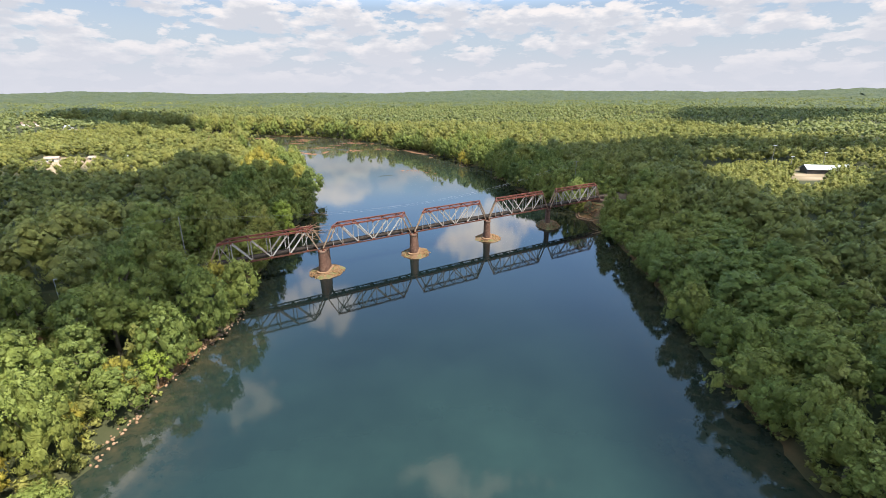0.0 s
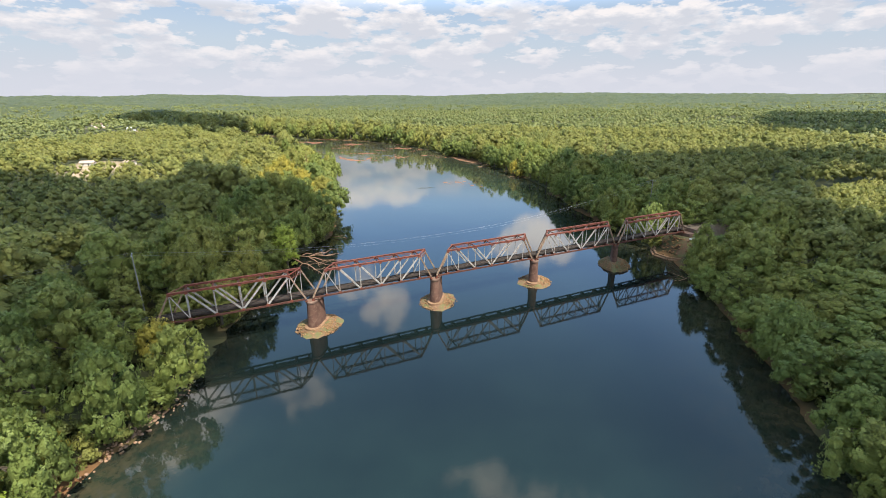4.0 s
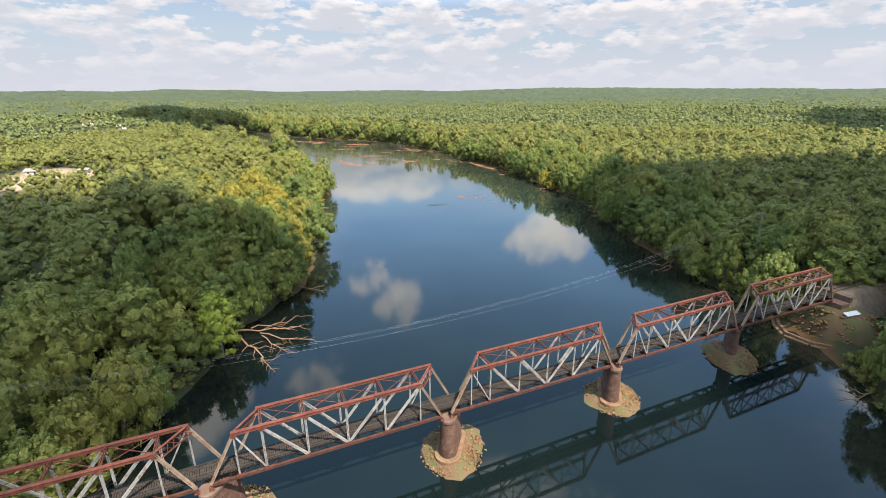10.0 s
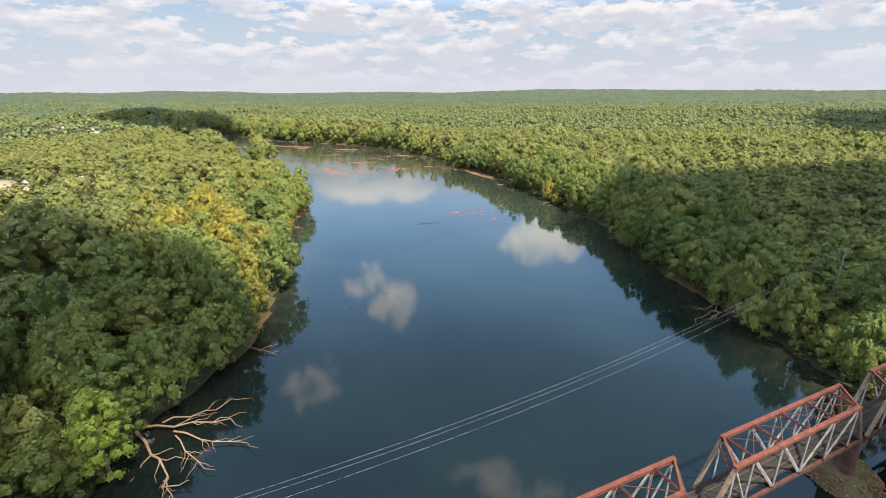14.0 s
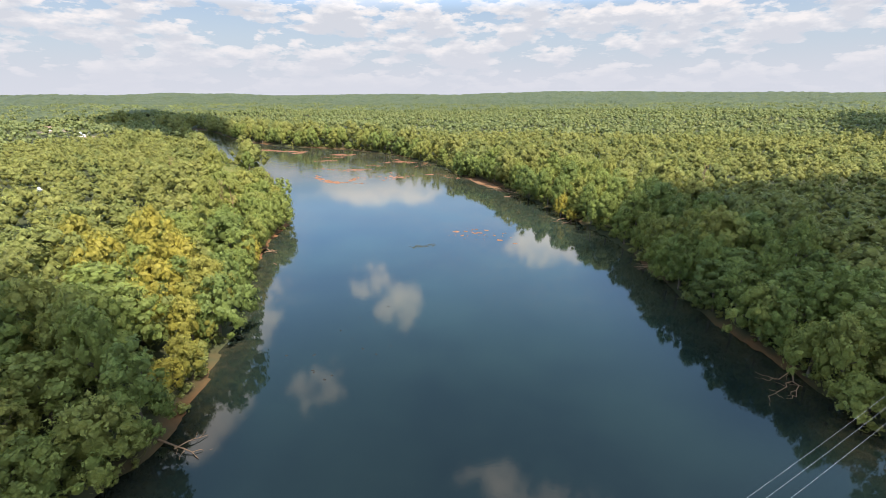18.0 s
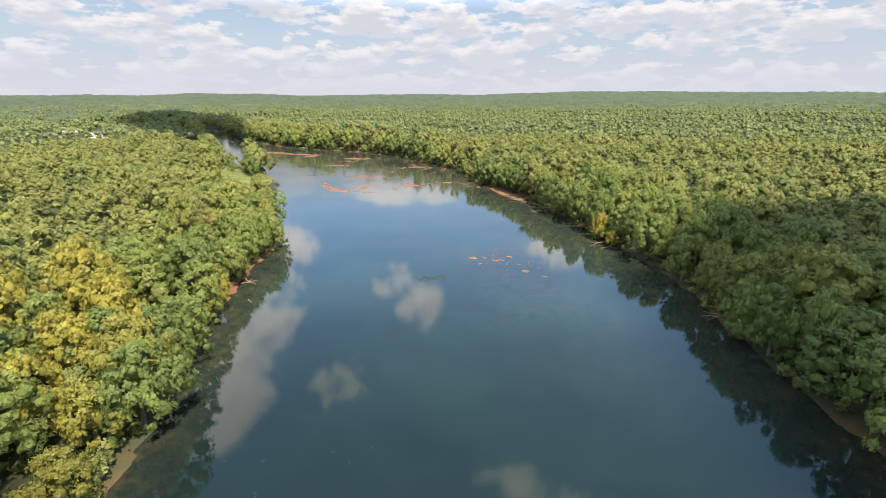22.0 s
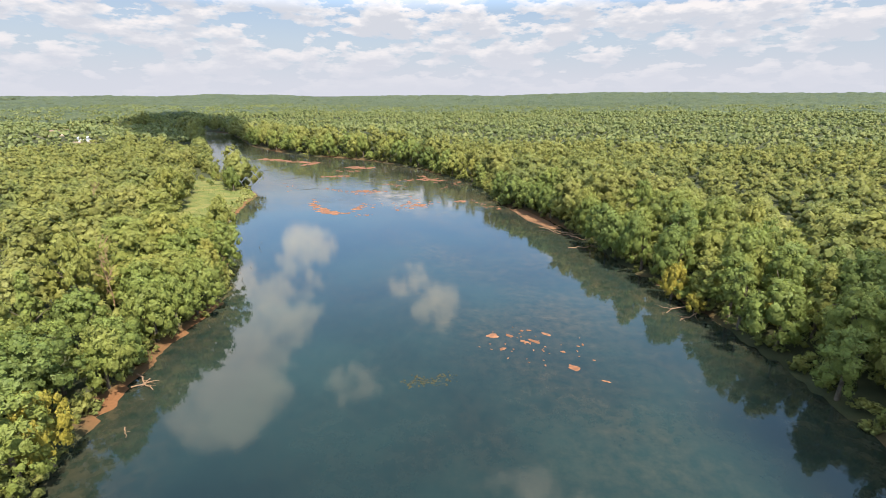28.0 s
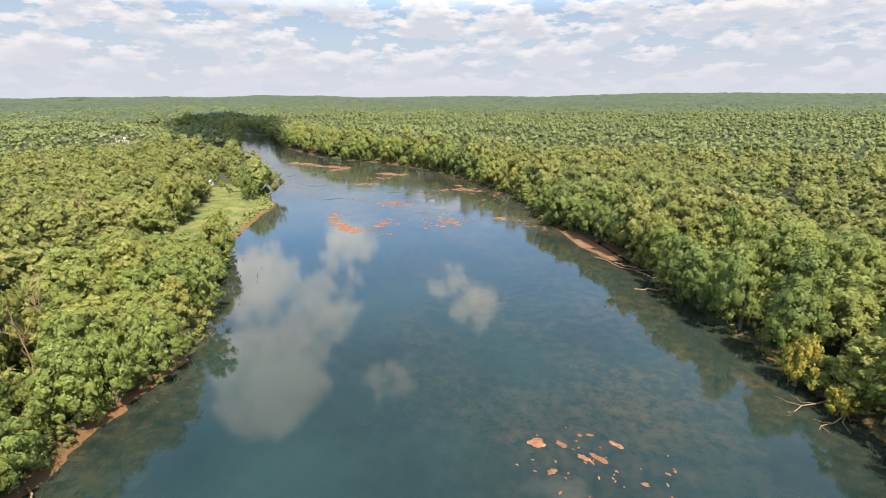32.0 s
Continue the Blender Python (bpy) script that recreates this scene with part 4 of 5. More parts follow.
    for a in (0.0, HIP):
        s0, s1 = Vector(X(a, 0.2, Z_TOP)), Vector(X(a + SKEW, WIDE - 0.2, Z_TOP))
        way = -1 if a == 0.0 else 1
        dn = Vector((AXIS[0], AXIS[1], 0)) * (0.62 * way) + Vector((0, 0, -1.25))
        part("portal_strut", beam_bm(s0 + Vector((0, 0, 0.15)), s1 + Vector((0, 0, 0.15)), 0.34, 0.16), RUST, span)
        part("portal_strut", beam_bm(s0 + dn, s1 + dn, 0.2, 0.14), RUST, span)
        for i in range(5):
            p0, p1 = s0.lerp(s1, i / 5), s0.lerp(s1, (i + 1) / 5)
            part("lacing_bar", beam_bm(p0, p1 + dn, 0.07, 0.07), RUST, span)
            part("lacing_bar", beam_bm(p0 + dn, p1, 0.07, 0.07), RUST, span)
    for a in [-END + 0.4] + NEAR_NODES + [HIP + END - 0.4]:
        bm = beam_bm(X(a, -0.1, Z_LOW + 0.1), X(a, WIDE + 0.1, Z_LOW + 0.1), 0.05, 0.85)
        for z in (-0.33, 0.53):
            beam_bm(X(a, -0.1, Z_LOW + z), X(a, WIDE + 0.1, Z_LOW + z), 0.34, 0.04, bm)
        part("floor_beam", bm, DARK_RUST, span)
    low = [0.0] + NEAR_NODES[1:]
    for a, b in zip(low, low[1:]):
        for c0, c1 in ((0.2, WIDE - 0.2), (WIDE - 0.2, 0.2)):
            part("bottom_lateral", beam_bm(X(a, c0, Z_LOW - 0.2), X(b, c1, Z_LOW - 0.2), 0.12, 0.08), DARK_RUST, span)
    return span


for k in range(5):
    build_span(k)


def build_deck():
    t = thing("railway_track", "old timber railway deck with rusty rails across the bridge", "track")
    last = 4 * PITCH + HIP + END
    for c in (WIDE / 2 - 0.95, WIDE / 2 + 0.95):
        part("stringer", beam_bm(at_bridge(-END, c, Z_LOW + 0.45), at_bridge(last + SKEW, c, Z_LOW + 0.45), 0.32, 0.66), RAIL, t)
    for c in (WIDE / 2 - 0.72, WIDE / 2 + 0.72):
        bm = beam_bm(at_bridge(-45, c, Z_LOW + 1.10), at_bridge(last + 32, c, Z_LOW + 1.10), 0.14, 0.04)
        beam_bm(at_bridge(-45, c, Z_LOW + 1.17), at_bridge(last + 32, c, Z_LOW + 1.17), 0.03, 0.12, bm)
        beam_bm(at_bridge(-45, c, Z_LOW + 1.24), at_bridge(last + 32, c, Z_LOW + 1.24), 0.075, 0.05, bm)
        part("rail", bm, RAIL, t, "rusty steel rail")
    for c in (WIDE / 2 - 1.5, WIDE / 2 + 1.5):
        part("guard_timber", beam_bm(at_bridge(-END, c, Z_LOW + 1.15), at_bridge(last, c, Z_LOW + 1.15), 0.2, 0.18), TIE, t)
    me = bpy.data.meshes.new("tie")
    bm = beam_bm((-1.8, 0, 0), (1.8, 0, 0), 0.27, 0.24)
    bmesh.ops.bevel(bm, geom=bm.edges[:], offset=0.02, segments=1, affect="EDGES")
    bm.to_mesh(me)
    bm.free()
    me.materials.append(TIE)
    for i in range(295):
        x, y, z = at_bridge(-END + i * 0.71, WIDE / 2 + random.uniform(-0.05, 0.05), Z_LOW + 0.95)
        shared("tie", me, t, pose(x, y, z, 0, 0, 120 + random.uniform(-1.5, 1.5)))
    bm = bmesh.new()
    for i in range(295):
        a = -END + (i + 0.5) * 0.71 + random.uniform(-0.03, 0.03)
        beam_bm(at_bridge(a, WIDE / 2 - 1.75, Z_LOW + 0.93), at_bridge(a, WIDE / 2 + 1.75, Z_LOW + 0.93), 0.27, 0.22, bm)
    tagged(part("timber_deck", bm, TIE, t), kind="stuff")


build_deck()


# ---- stones ----
def stone_mesh(g, mat, flat=0.7, sub=ICO1):
    v, f = sub
    v = v * g.uniform(0.72, 1.15, (len(v), 1)) * (1, g.uniform(0.65, 1.0), flat)
    return mesh_of("stone", v, f, mat)


STONE_G = np.random.default_rng(21)
STONES = [stone_mesh(STONE_G, ROCK) for _ in range(8)]
ISLAND_STONES = [stone_mesh(STONE_G, GOLD_ROCK) for _ in range(8)]
SHORE_STONES = [stone_mesh(STONE_G, PALE_ROCK) for _ in range(8)]


def heap(t, spots, lo, hi, g, name="stone", kinds=None):
    """Loose stones, each an object of its own, on given spots x, y, z."""
    for x, y, z in spots:
        k = g.uniform(lo, hi)
        shared(name, (kinds or STONES)[g.integers(0, 8)], t, pose(x, y, z, g.uniform(-25, 25), g.uniform(-25, 25), g.uniform(0, 360)) @ Matrix.Diagonal((k, k, k, 1)))


def mound_mesh(name, cx, cy, rx, ry, turn, top, mat, g):
    """A low uneven island: rings from a flat top down below the water."""
    k, rings = 28, ((0.0, 1.0), (0.35, 0.97), (0.62, 0.86), (0.82, 0.5), (1.0, 0.05), (1.18, -0.5))
    wav = 1 + 0.09 * np.sin(np.arange(k) * 2 * math.pi / k * 3 + g.uniform(0, 6)) + g.uniform(-0.07, 0.07, k)
    vs, fs = [(0, 0, top)], []
    for r, z in rings[1:]:
        for i in range(k):
            a = 2 * math.pi * i / k
            vs.append((rx * r * wav[i] * math.cos(a), ry * r * wav[i] * math.sin(a), z * top + g.uniform(-0.1, 0.1) * (z > 0)))
    for i in range(k):
        fs.append((0, 1 + i, 1 + (i + 1) % k))
    for q in range(len(rings) - 2):
        o = 1 + q * k
        for i in range(k):
            j = (i + 1) % k
            fs += [(o + i, o + k + i, o + k + j), (o + i, o + k + j, o + j)]
    c, s_ = math.cos(radians(turn)), math.sin(radians(turn))
    v = np.array(vs)
    v = np.c_[cx + v[:, 0] * c - v[:, 1] * s_, cy + v[:, 0] * s_ + v[:, 1] * c, v[:, 2]]
    return mesh_of(name, v, np.array(fs), mat, smooth=True)


def island_material():
    m, n, b = material("rubble island soil and grass")
    c = place(n)
    mixv = n.ramp(n.noise(0.35, 4.0, 0.6, c), (0.42, 0.0), (0.56, 1.0))
    soil = n.mix(n.noise(2.0, 4.0, 0.6, c), (0.075, 0.040, 0.020), (0.165, 0.090, 0.045))
    grass = n.mix(n.noise(3.0, 3.0, 0.6, c), (0.055, 0.062, 0.018), (0.115, 0.103, 0.034))
    n.link(n.mix(mixv, soil, grass), b.inputs["Base Color"])
    b.inputs["Roughness"].default_value = 0.95
    bump(n, b, n.noise(3.0, 4.0, 0.7, c), 0.7, 0.2)
    return m


ISLAND = island_material()


def rubble(t, cx, cy, rx, ry, turn, top, count, g):
    """Small stones too many to count, over the rim of a mound: one part."""
    a, r = g.uniform(0, 2 * math.pi, count), np.sqrt(g.uniform(0.16, 1.12, count))
    keep = g.uniform(0, 1, count) < np.where(wobble(np.c_[np.cos(a) * r, np.sin(a) * r], 0.5, cx) > 0.25, 0.25, 1.0)
    a, r = a[keep], r[keep]
    c, q = math.cos(radians(turn)), math.sin(radians(turn))
    u, v = rx * r * np.cos(a), ry * r * np.sin(a)
    z = np.interp(r, (0.35, 0.62, 0.82, 1.0, 1.18), (0.97, 0.86, 0.5, 0.05, -0.5)) * top
    size = g.uniform(0.10, 0.26, len(a))
    vs = OCTA[0][None] * g.uniform(0.6, 1.2, (len(a), 6, 1)) * size[:, None, None] + np.stack([cx + u * c - v * q, cy + u * q + v * c, z + 0.04], 1)[:, None]
    fs = OCTA[1][None] + (np.arange(len(a)) * 6)[:, None, None]
    tagged(shared("rubble", mesh_of("rubble", vs.reshape(-1, 3), fs.reshape(-1, 3), GOLD_ROCK_MIX), t), kind="stuff")


def build_pier(k):
    g = np.random.default_rng(40 + k)
    cx, cy, _ = at_bridge(k * PITCH - (PITCH - HIP) / 2 + SKEW / 2, WIDE / 2, 0)
    turn = -6.4
    isl = thing("pier_island", "low rubble stone island with patches of grass round a bridge pier", "rubble island", "pier islands")
    rx, ry = 6.2 + 0.5 * (k == 1), 8.2 - 0.4 * k * (k < 4)
    top, slim = (2.5, 0.68) if k == 4 else (1.15, 1.0)
    shared("mound", mound_mesh("mound", cx + 0.6, cy, rx, ry, turn, top, ISLAND, g), isl)
    spots = []
    for i in range(270):
        a, r = g.uniform(0, 2 * math.pi), g.uniform(0.50, 1.08)
        if i % 3 == 0:
            a, r = g.uniform(-0.9, 1.9), g.uniform(0.35, 1.0)
        ca, sa = math.cos(radians(turn)), math.sin(radians(turn))
        u, v = rx * r * math.cos(a), ry * r * math.sin(a)
        spots.append((cx + 0.6 + u * ca - v * sa, cy + u * sa + v * ca, max(0.05, min(top * (1.08 - r) * 2.4, top * 0.87))))
    heap(isl, spots, 0.16, 0.40, g, kinds=ISLAND_STONES)
    rubble(isl, cx + 0.6, cy, rx, ry, turn, top, 900, g)
    t = thing("bridge_pier", "brown stained oblong concrete pier with a cap under the rusty bridge", "bridge pier", "bridge piers", pose(cx, cy, 0, 0, 0, turn))

    def oblong(levels, mat, name, label=""):
        bm = bmesh.new()
        rings = []
        for z, w, l in levels:
            ring = []
            w, l = w * slim, l * slim
            for i in range(24):
                a = 2 * math.pi * i / 24
                ring.append(bm.verts.new((math.cos(a) * w, math.sin(a) * w + math.copysign(l - w, math.sin(a)) * (abs(math.sin(a)) > 1e-6), z)))
            rings.append(ring)
        for r0, r1 in zip(rings, rings[1:]):
            for i in range(24):
                bm.faces.new((r0[i], r0[(i + 1) % 24], r1[(i + 1) % 24], r1[i]))
        bm.faces.new(rings[-1])
        bm.faces.new(rings[0][::-1])
        part(name, bm, mat, t, label)

    oblong(((-1.5, 2.75, 5.5), (1.3, 2.7, 5.4), (1.42, 2.6, 5.3)), FOOTING, "footing", "pale orange concrete footing")
    oblong(((1.4, 1.84, 4.3), (5.0, 1.68, 4.1), (9.35, 1.52, 3.9)), PIER, "shaft")
    oblong(((9.35, 1.66, 4.05), (9.45, 1.72, 4.12), (9.95, 1.72, 4.12), (10.05, 1.64, 4.04)), CAP, "cap", "lighter stained concrete cap")


for k in range(1, 5):
    build_pier(k)


def build_abutment():
    g = np.random.default_rng(61)
    a0 = 4 * PITCH + HIP + END
    wall = thing("bridge_abutment", "stained concrete abutment at the bank under the bridge end", "abutment")
    bm = bmesh.new()
    for a, w, h0, h1, c in ((a0 + 3.2, 4.0, -1.0, 9.9, WIDE / 2), (a0 + 5.6, 1.2, 9.9, 11.6, WIDE / 2)):
        x, y, _ = at_bridge(a, c, 0)
        got = bmesh.ops.create_cube(bm, size=1.0)["verts"]
        bmesh.ops.transform(bm, matrix=pose(x, y, (h0 + h1) / 2, 0, 0, 30) @ Matrix.Diagonal((w, 9.5, h1 - h0, 1)), verts=got)
    part("wall", bm, CAP, wall)
    slab = thing("concrete_slab", "white concrete slab lying on the bank beside the track", "slab")
    x, y, _ = at_bridge(a0 + 1.0, -5.2, 0)
    bm = bmesh.new()
    got = bmesh.ops.create_cube(bm, size=1.0)["verts"]
    bmesh.ops.transform(bm, matrix=pose(x, y, 8.6, 14, -8, 12) @ Matrix.Diagonal((4.2, 1.7, 0.35, 1)), verts=got)
    bmesh.ops.bevel(bm, geom=bm.edges[:], offset=0.04, segments=1, affect="EDGES")
    part("slab", bm, WHITE, slab)
    bank = thing("rubble_slope", "rubble stone slope below the bridge end", "rubble slope")
    x, y, _ = at_bridge(a0 + 1.5, 1.0, 0)
    shared("mound", mound_mesh("mound", x + 3, y + 1, 11, 15, 20, 8.6, ISLAND, g), bank)
    spots = []
    for i in range(290):
        a, r = g.uniform(2.6, 5.4), g.uniform(0.55, 1.12)
        u, v = 11 * r * math.cos(a), 15 * r * math.sin(a)
        ca, sa = math.cos(radians(20)), math.sin(radians(20))
        zz = float(np.interp(r, (0.35, 0.62, 0.82, 1.0, 1.18), (8.4, 7.4, 4.3, 0.5, -2)))
        if zz > 0:
            spots.append((x + 3 + u * ca - v * sa, y + 1 + u * sa + v * ca, zz + 0.1))
    heap(bank, spots, 0.25, 0.7, g, kinds=ISLAND_STONES)
    ledge = thing("concrete_ledge", "stepped tan concrete ledge at the water below the bridge end", "ledge")
    line = [(87.5, 261.0), (85.6, 257.0), (84.6, 251.0), (88.2, 245.8), (95.0, 242.6)]
    for out, top in ((0.0, 1.0), (1.2, 0.35)):
        for (xa, ya), (xb, yb) in zip(line, line[1:]):
            way = np.array([yb - ya, xa - xb]) / math.hypot(xb - xa, yb - ya) * out
            part("step", beam_bm((xa + way[0], ya + way[1], top - 0.9), (xb + way[0], yb + way[1], top - 0.9), 0.9, 1.8), FOOTING, ledge)
    # gravel bed of the line beyond the bridge
    for side, aa, bb in (("a", a0 + 5, a0 + 36), ("b", -END - 50, -END - 2)):
        bed = thing("track_bed", "brown gravel railway embankment" if side == "a" else "overgrown railway embankment between trees", "embankment")
        vs, fs = [], []
        n = 16
        for i in range(n + 1):
            a = aa + (bb - aa) * i / n
            for c, z in ((-5.5, 4.0), (-0.6, 11.65), (WIDE + 0.6, 11.65), (WIDE + 5.5, 4.0)):
                vs.append(np.array(at_bridge(a, c, z)) + g.uniform(-0.12, 0.12, 3))
        for i in range(n):
            for j in range(3):
                o = i * 4 + j
                fs += [(o, o + 4, o + 5), (o, o + 5, o + 1)]
        shared("bed", mesh_of("bed", vs, fs, GRAVEL if side == "a" else OVERGROWN), bed)


WHITE = surface("pale concrete", (0.55, 0.54, 0.52), (0.72, 0.71, 0.69), 0.6, 0.85, relief=0.2)
OVERGROWN = surface("overgrown embankment", (0.030, 0.038, 0.014), (0.070, 0.066, 0.026), 0.4, 0.95, relief=0.8)
GRAVEL = surface("brown gravel", (0.17, 0.115, 0.075), (0.30, 0.225, 0.155), 0.5, 0.95, relief=0.8)
build_abutment()


def build_rubble_shore():
    """Stones along the downstream left bank."""
    g = np.random.default_rng(77)
    t = thing("rubble_shore", "line of pale rubble stones along the water's edge", "stones")
    spots = []
    while len(spots) < 280:
        y = g.uniform(66, 139)
        x = float(np.interp(y, [q for q, _ in LEFT_BANK], [q for _, q in LEFT_BANK]))
        q = (x + g.normal(0.6, 1.0) - (0 if y < 118 else g.uniform(0, 2.2)), y)
        if g.uniform() < 0.22 + 0.78 * (y > 112):
            spots.append((q[0], q[1], max(0.1, float(lie([q])[0]) + 0.12)))
    heap(t, spots, 0.2, 0.55, g, kinds=SHORE_STONES)


build_rubble_shore()


# ---- rocks in the river ----
SLAB_G = np.random.default_rng(31)


def slab_mesh(g, mat=None):
    """A low ragged rock slab of unit size."""
    k = 14
    wav = g.uniform(0.55, 1.1, k)
    vs = [(0, 0, 0.30 + g.uniform(0, 0.1))]
    for r, z in ((0.55, 0.28), (0.88, 0.18), (1.0, 0.02), (1.1, -0.4)):
        for i in range(k):
            a = 2 * math.pi * i / k
            vs.append((r * wav[i] * math.cos(a), r * wav[i] * math.sin(a), z + g.uniform(-0.06, 0.06)))
    fs = [(0, 1 + i, 1 + (i + 1) % k) for i in range(k)]
    for q in range(3):
        o = 1 + q * k
        for i in range(k):
            j = (i + 1) % k
            fs += [(o + i, o + k + i, o + k + j), (o + i, o + k + j, o + j)]
    return mesh_of("river_rock", np.array(vs), np.array(fs), mat or RED_ROCK)


SLABS = [slab_mesh(SLAB_G) for _ in range(8)]
DARK_SLABS = [slab_mesh(SLAB_G, WET_STONE) for _ in range(8)]


FAR_ROCKS = []


def rock(x, y, a, b, turn, h=0.5, label="orange brown rock slab just above the water", kinds=None):
    if y > 640:
        FAR_ROCKS.append((x, y, a, b, radians(turn), max(h, 0.15 * (a + b) / 2)))
        return
    ob = new("river_rock", (kinds or SLABS)[SLAB_G.integers(0, 8)])
    ob.matrix_basis = pose(x, y, 0.0, 0, 0, turn) @ Matrix.Diagonal((a, b, max(h, 0.15 * (a + b) / 2), 1))
    tagged(ob, label, "rock", "river rocks")


for x, y, a, b, turn in ((-27, 435.4, 2.2, 1.7, 20), (-22.2, 436.6, 1.5, 0.9, -30), (-17.6, 433.8, 1.8, 0.8, -25), (-14.8, 434.6, 2.1, 1.0, -20), (-11.2, 439.6, 1.7, 0.9, -20), (-23.6, 428.3, 1.2, 0.8, 40), (-6.4, 430, 0.9, 0.6, 0), (-3.9, 422.3, 1.9, 1.5, -30), (3.7, 417.3, 1.3, 0.4, -10), (-16.5, 441, 1.0, 0.5, 0), (-18.6, 440.4, 0.7, 0.5, 0), (-2, 434, 0.6, 0.4, 0), (-0.6, 435, 0.5, 0.35, 0)):
    rock(x, y, a, b, turn)
for i in range(34):
    rock(-14 + SLAB_G.normal(0, 9), 432 + SLAB_G.normal(0, 5), SLAB_G.uniform(0.2, 0.55), SLAB_G.uniform(0.15, 0.35), SLAB_G.uniform(0, 180), 0.3)
# shoals further up: the line they follow, how many, size, scatter
SHOALS = [
    ([(-171, 607), (-164, 593), (-152, 580), (-139, 571), (-131, 579), (-132, 597)], 62, 1.0, 3.0, 1.7),
    ([(-158, 584), (-147, 577), (-138, 572)], 26, 1.6, 3.4, 1.5),
    ([(-132, 601), (-126, 603)], 7, 0.6, 1.6, 1.5),
    ([(-125, 571), (-115, 574)], 12, 0.5, 1.3, 1.3),
    ([(-119, 590), (-113, 606), (-100, 591), (-93, 606), (-84, 614)], 48, 0.4, 1.5, 3.2),
    ([(-104, 626), (-99, 608), (-92, 603)], 22, 0.6, 2.0, 2.5),
    ([(-97, 604), (-92, 606)], 10, 1.2, 2.4, 1.6),
    ([(-73, 619), (-66, 622)], 12, 0.9, 2.2, 1.6),
    ([(-64, 627), (-52, 615), (-40, 604)], 22, 0.4, 1.2, 2.5),
    ([(-155, 641), (-141, 646), (-136, 643)], 24, 0.9, 2.6, 3.0),
    ([(-184, 649), (-162, 643), (-147, 632)], 28, 0.4, 1.3, 2.0),
    ([(-140, 677), (-127, 672)], 14, 0.6, 1.7, 2.0),
    ([(-126, 700), (-114, 706), (-99, 701)], 30, 0.8, 2.8, 3.6),
    ([(-123, 722), (-116, 718)], 10, 0.8, 2.2, 2.0),
    ([(-206, 764), (-186, 762)], 36, 1.2, 3.4, 4.0),
    ([(-210, 703), (-190, 709)], 24, 0.8, 2.4, 2.5),
    ([(-216, 733), (-188, 741)], 20, 0.6, 1.9, 3.0),
    ([(-340, 810), (-310, 802), (-294, 794), (-277, 793), (-256, 786)], 96, 1.0, 3.6, 3.0),
    ([(-268, 770), (-256, 780)], 18, 0.8, 2.6, 3.0),
    ([(-90, 668), (-80, 680), (-84, 700)], 16, 0.5, 1.6, 3.0),
    ([(-205, 640), (-230, 668)], 8, 0.4, 1.2, 4.0),
]
for line, n, lo, hi, off in SHOALS:
    line = np.array(line, float)
    run = np.r_[0, np.cumsum(np.hypot(*np.diff(line, axis=0).T))]
    far = line[0, 1] > 635
    for q in SLAB_G.uniform(0, run[-1], int(n * (1.7 if far else 1.0))):
        x, y = (np.interp(q, run, line[:, i]) + SLAB_G.normal(0, off) for i in (0, 1))
        if river_gap(np.array([[x, y]]))[0] < -2:
            size = (lo + (hi - lo) * SLAB_G.uniform() ** 1.6) * (1.25 if far else 1.1)
            rock(x, y, size, size * SLAB_G.uniform(0.3, 0.75), SLAB_G.uniform(-35, 25), 0.4, "orange rock ledge in the shallow rapids")
for cx, cy, n in ((-51, 309, 9), (-46, 330, 6)):
    for i in range(n):
        rock(cx + SLAB_G.normal(0, 5), cy + SLAB_G.normal(0, 8), SLAB_G.uniform(0.25, 0.7), SLAB_G.uniform(0.15, 0.4), SLAB_G.uniform(0, 180), 0.18, "dark stone barely breaking the water", DARK_SLABS)


# dark ledges that break the current
for x, y, a, turn in ((-333, 762, 15, 88), (-194, 645, 9, 43), (-285, 727, 11, 68), (-380, 786, 12, 110), (-232, 690, 10, 60), (-160, 680, 8, 30)):
    ob = new("rock_ledge", DARK_SLABS[SLAB_G.integers(0, 8)])
    ob.matrix_basis = pose(x, y, 0.0, 0, 0, turn) @ Matrix.Diagonal((a, 0.6, 0.4, 1))
    tagged(ob, "long dark rock ledge just under the current", "rock ledge", "rock ledges")
# the ledges far up the rapids
_vs, _fs = [], []
for i, (x, y, a, b, turn, h) in enumerate(FAR_ROCKS):
    me = SLABS[i % 8]
    v = np.zeros(len(me.vertices) * 3)
    me.vertices.foreach_get("co", v)
    f = np.zeros(len(me.polygons) * 3, np.int32)
    me.loops.foreach_get("vertex_index", f)
    v = v.reshape(-1, 3) * (a, b, h)
    c, q = math.cos(turn), math.sin(turn)
    _vs.append(np.c_[v[:, 0] * c - v[:, 1] * q + x, v[:, 0] * q + v[:, 1] * c + y, v[:, 2]])
    _fs.append(f.reshape(-1, 3) + i * len(v))
tagged(new("rapids_ledges", mesh_of("ledges", np.concatenate(_vs), np.concatenate(_fs), RED_ROCK)), "orange rock ledges scattered in far rapids", "rocks", kind="stuff")


# weed that just reaches the surface over the shallows
def build_weed():
    g = np.random.default_rng(53)
    k = 150
    c = g.choice(len(WEED), k)
    spots = np.array(WEED)[c] + g.normal(0, 1, (k, 2)) * (1.6, 1.2)
    pos = np.c_[spots, np.full(k, 0.03)]
    v, f, _ = sprays(pos, np.tile((0.0, 0.0, 1.0), (k, 1)), g.uniform(0.15, 0.55, k), g)
    v[:, 2] = np.clip(v[:, 2] * 0.25, 0.005, 0.12)
    tagged(new("water_weed", mesh_of("weed", v, f, WEED_LEAF)), "brown olive weed at the surface over the shallows", "water weed", kind="stuff")


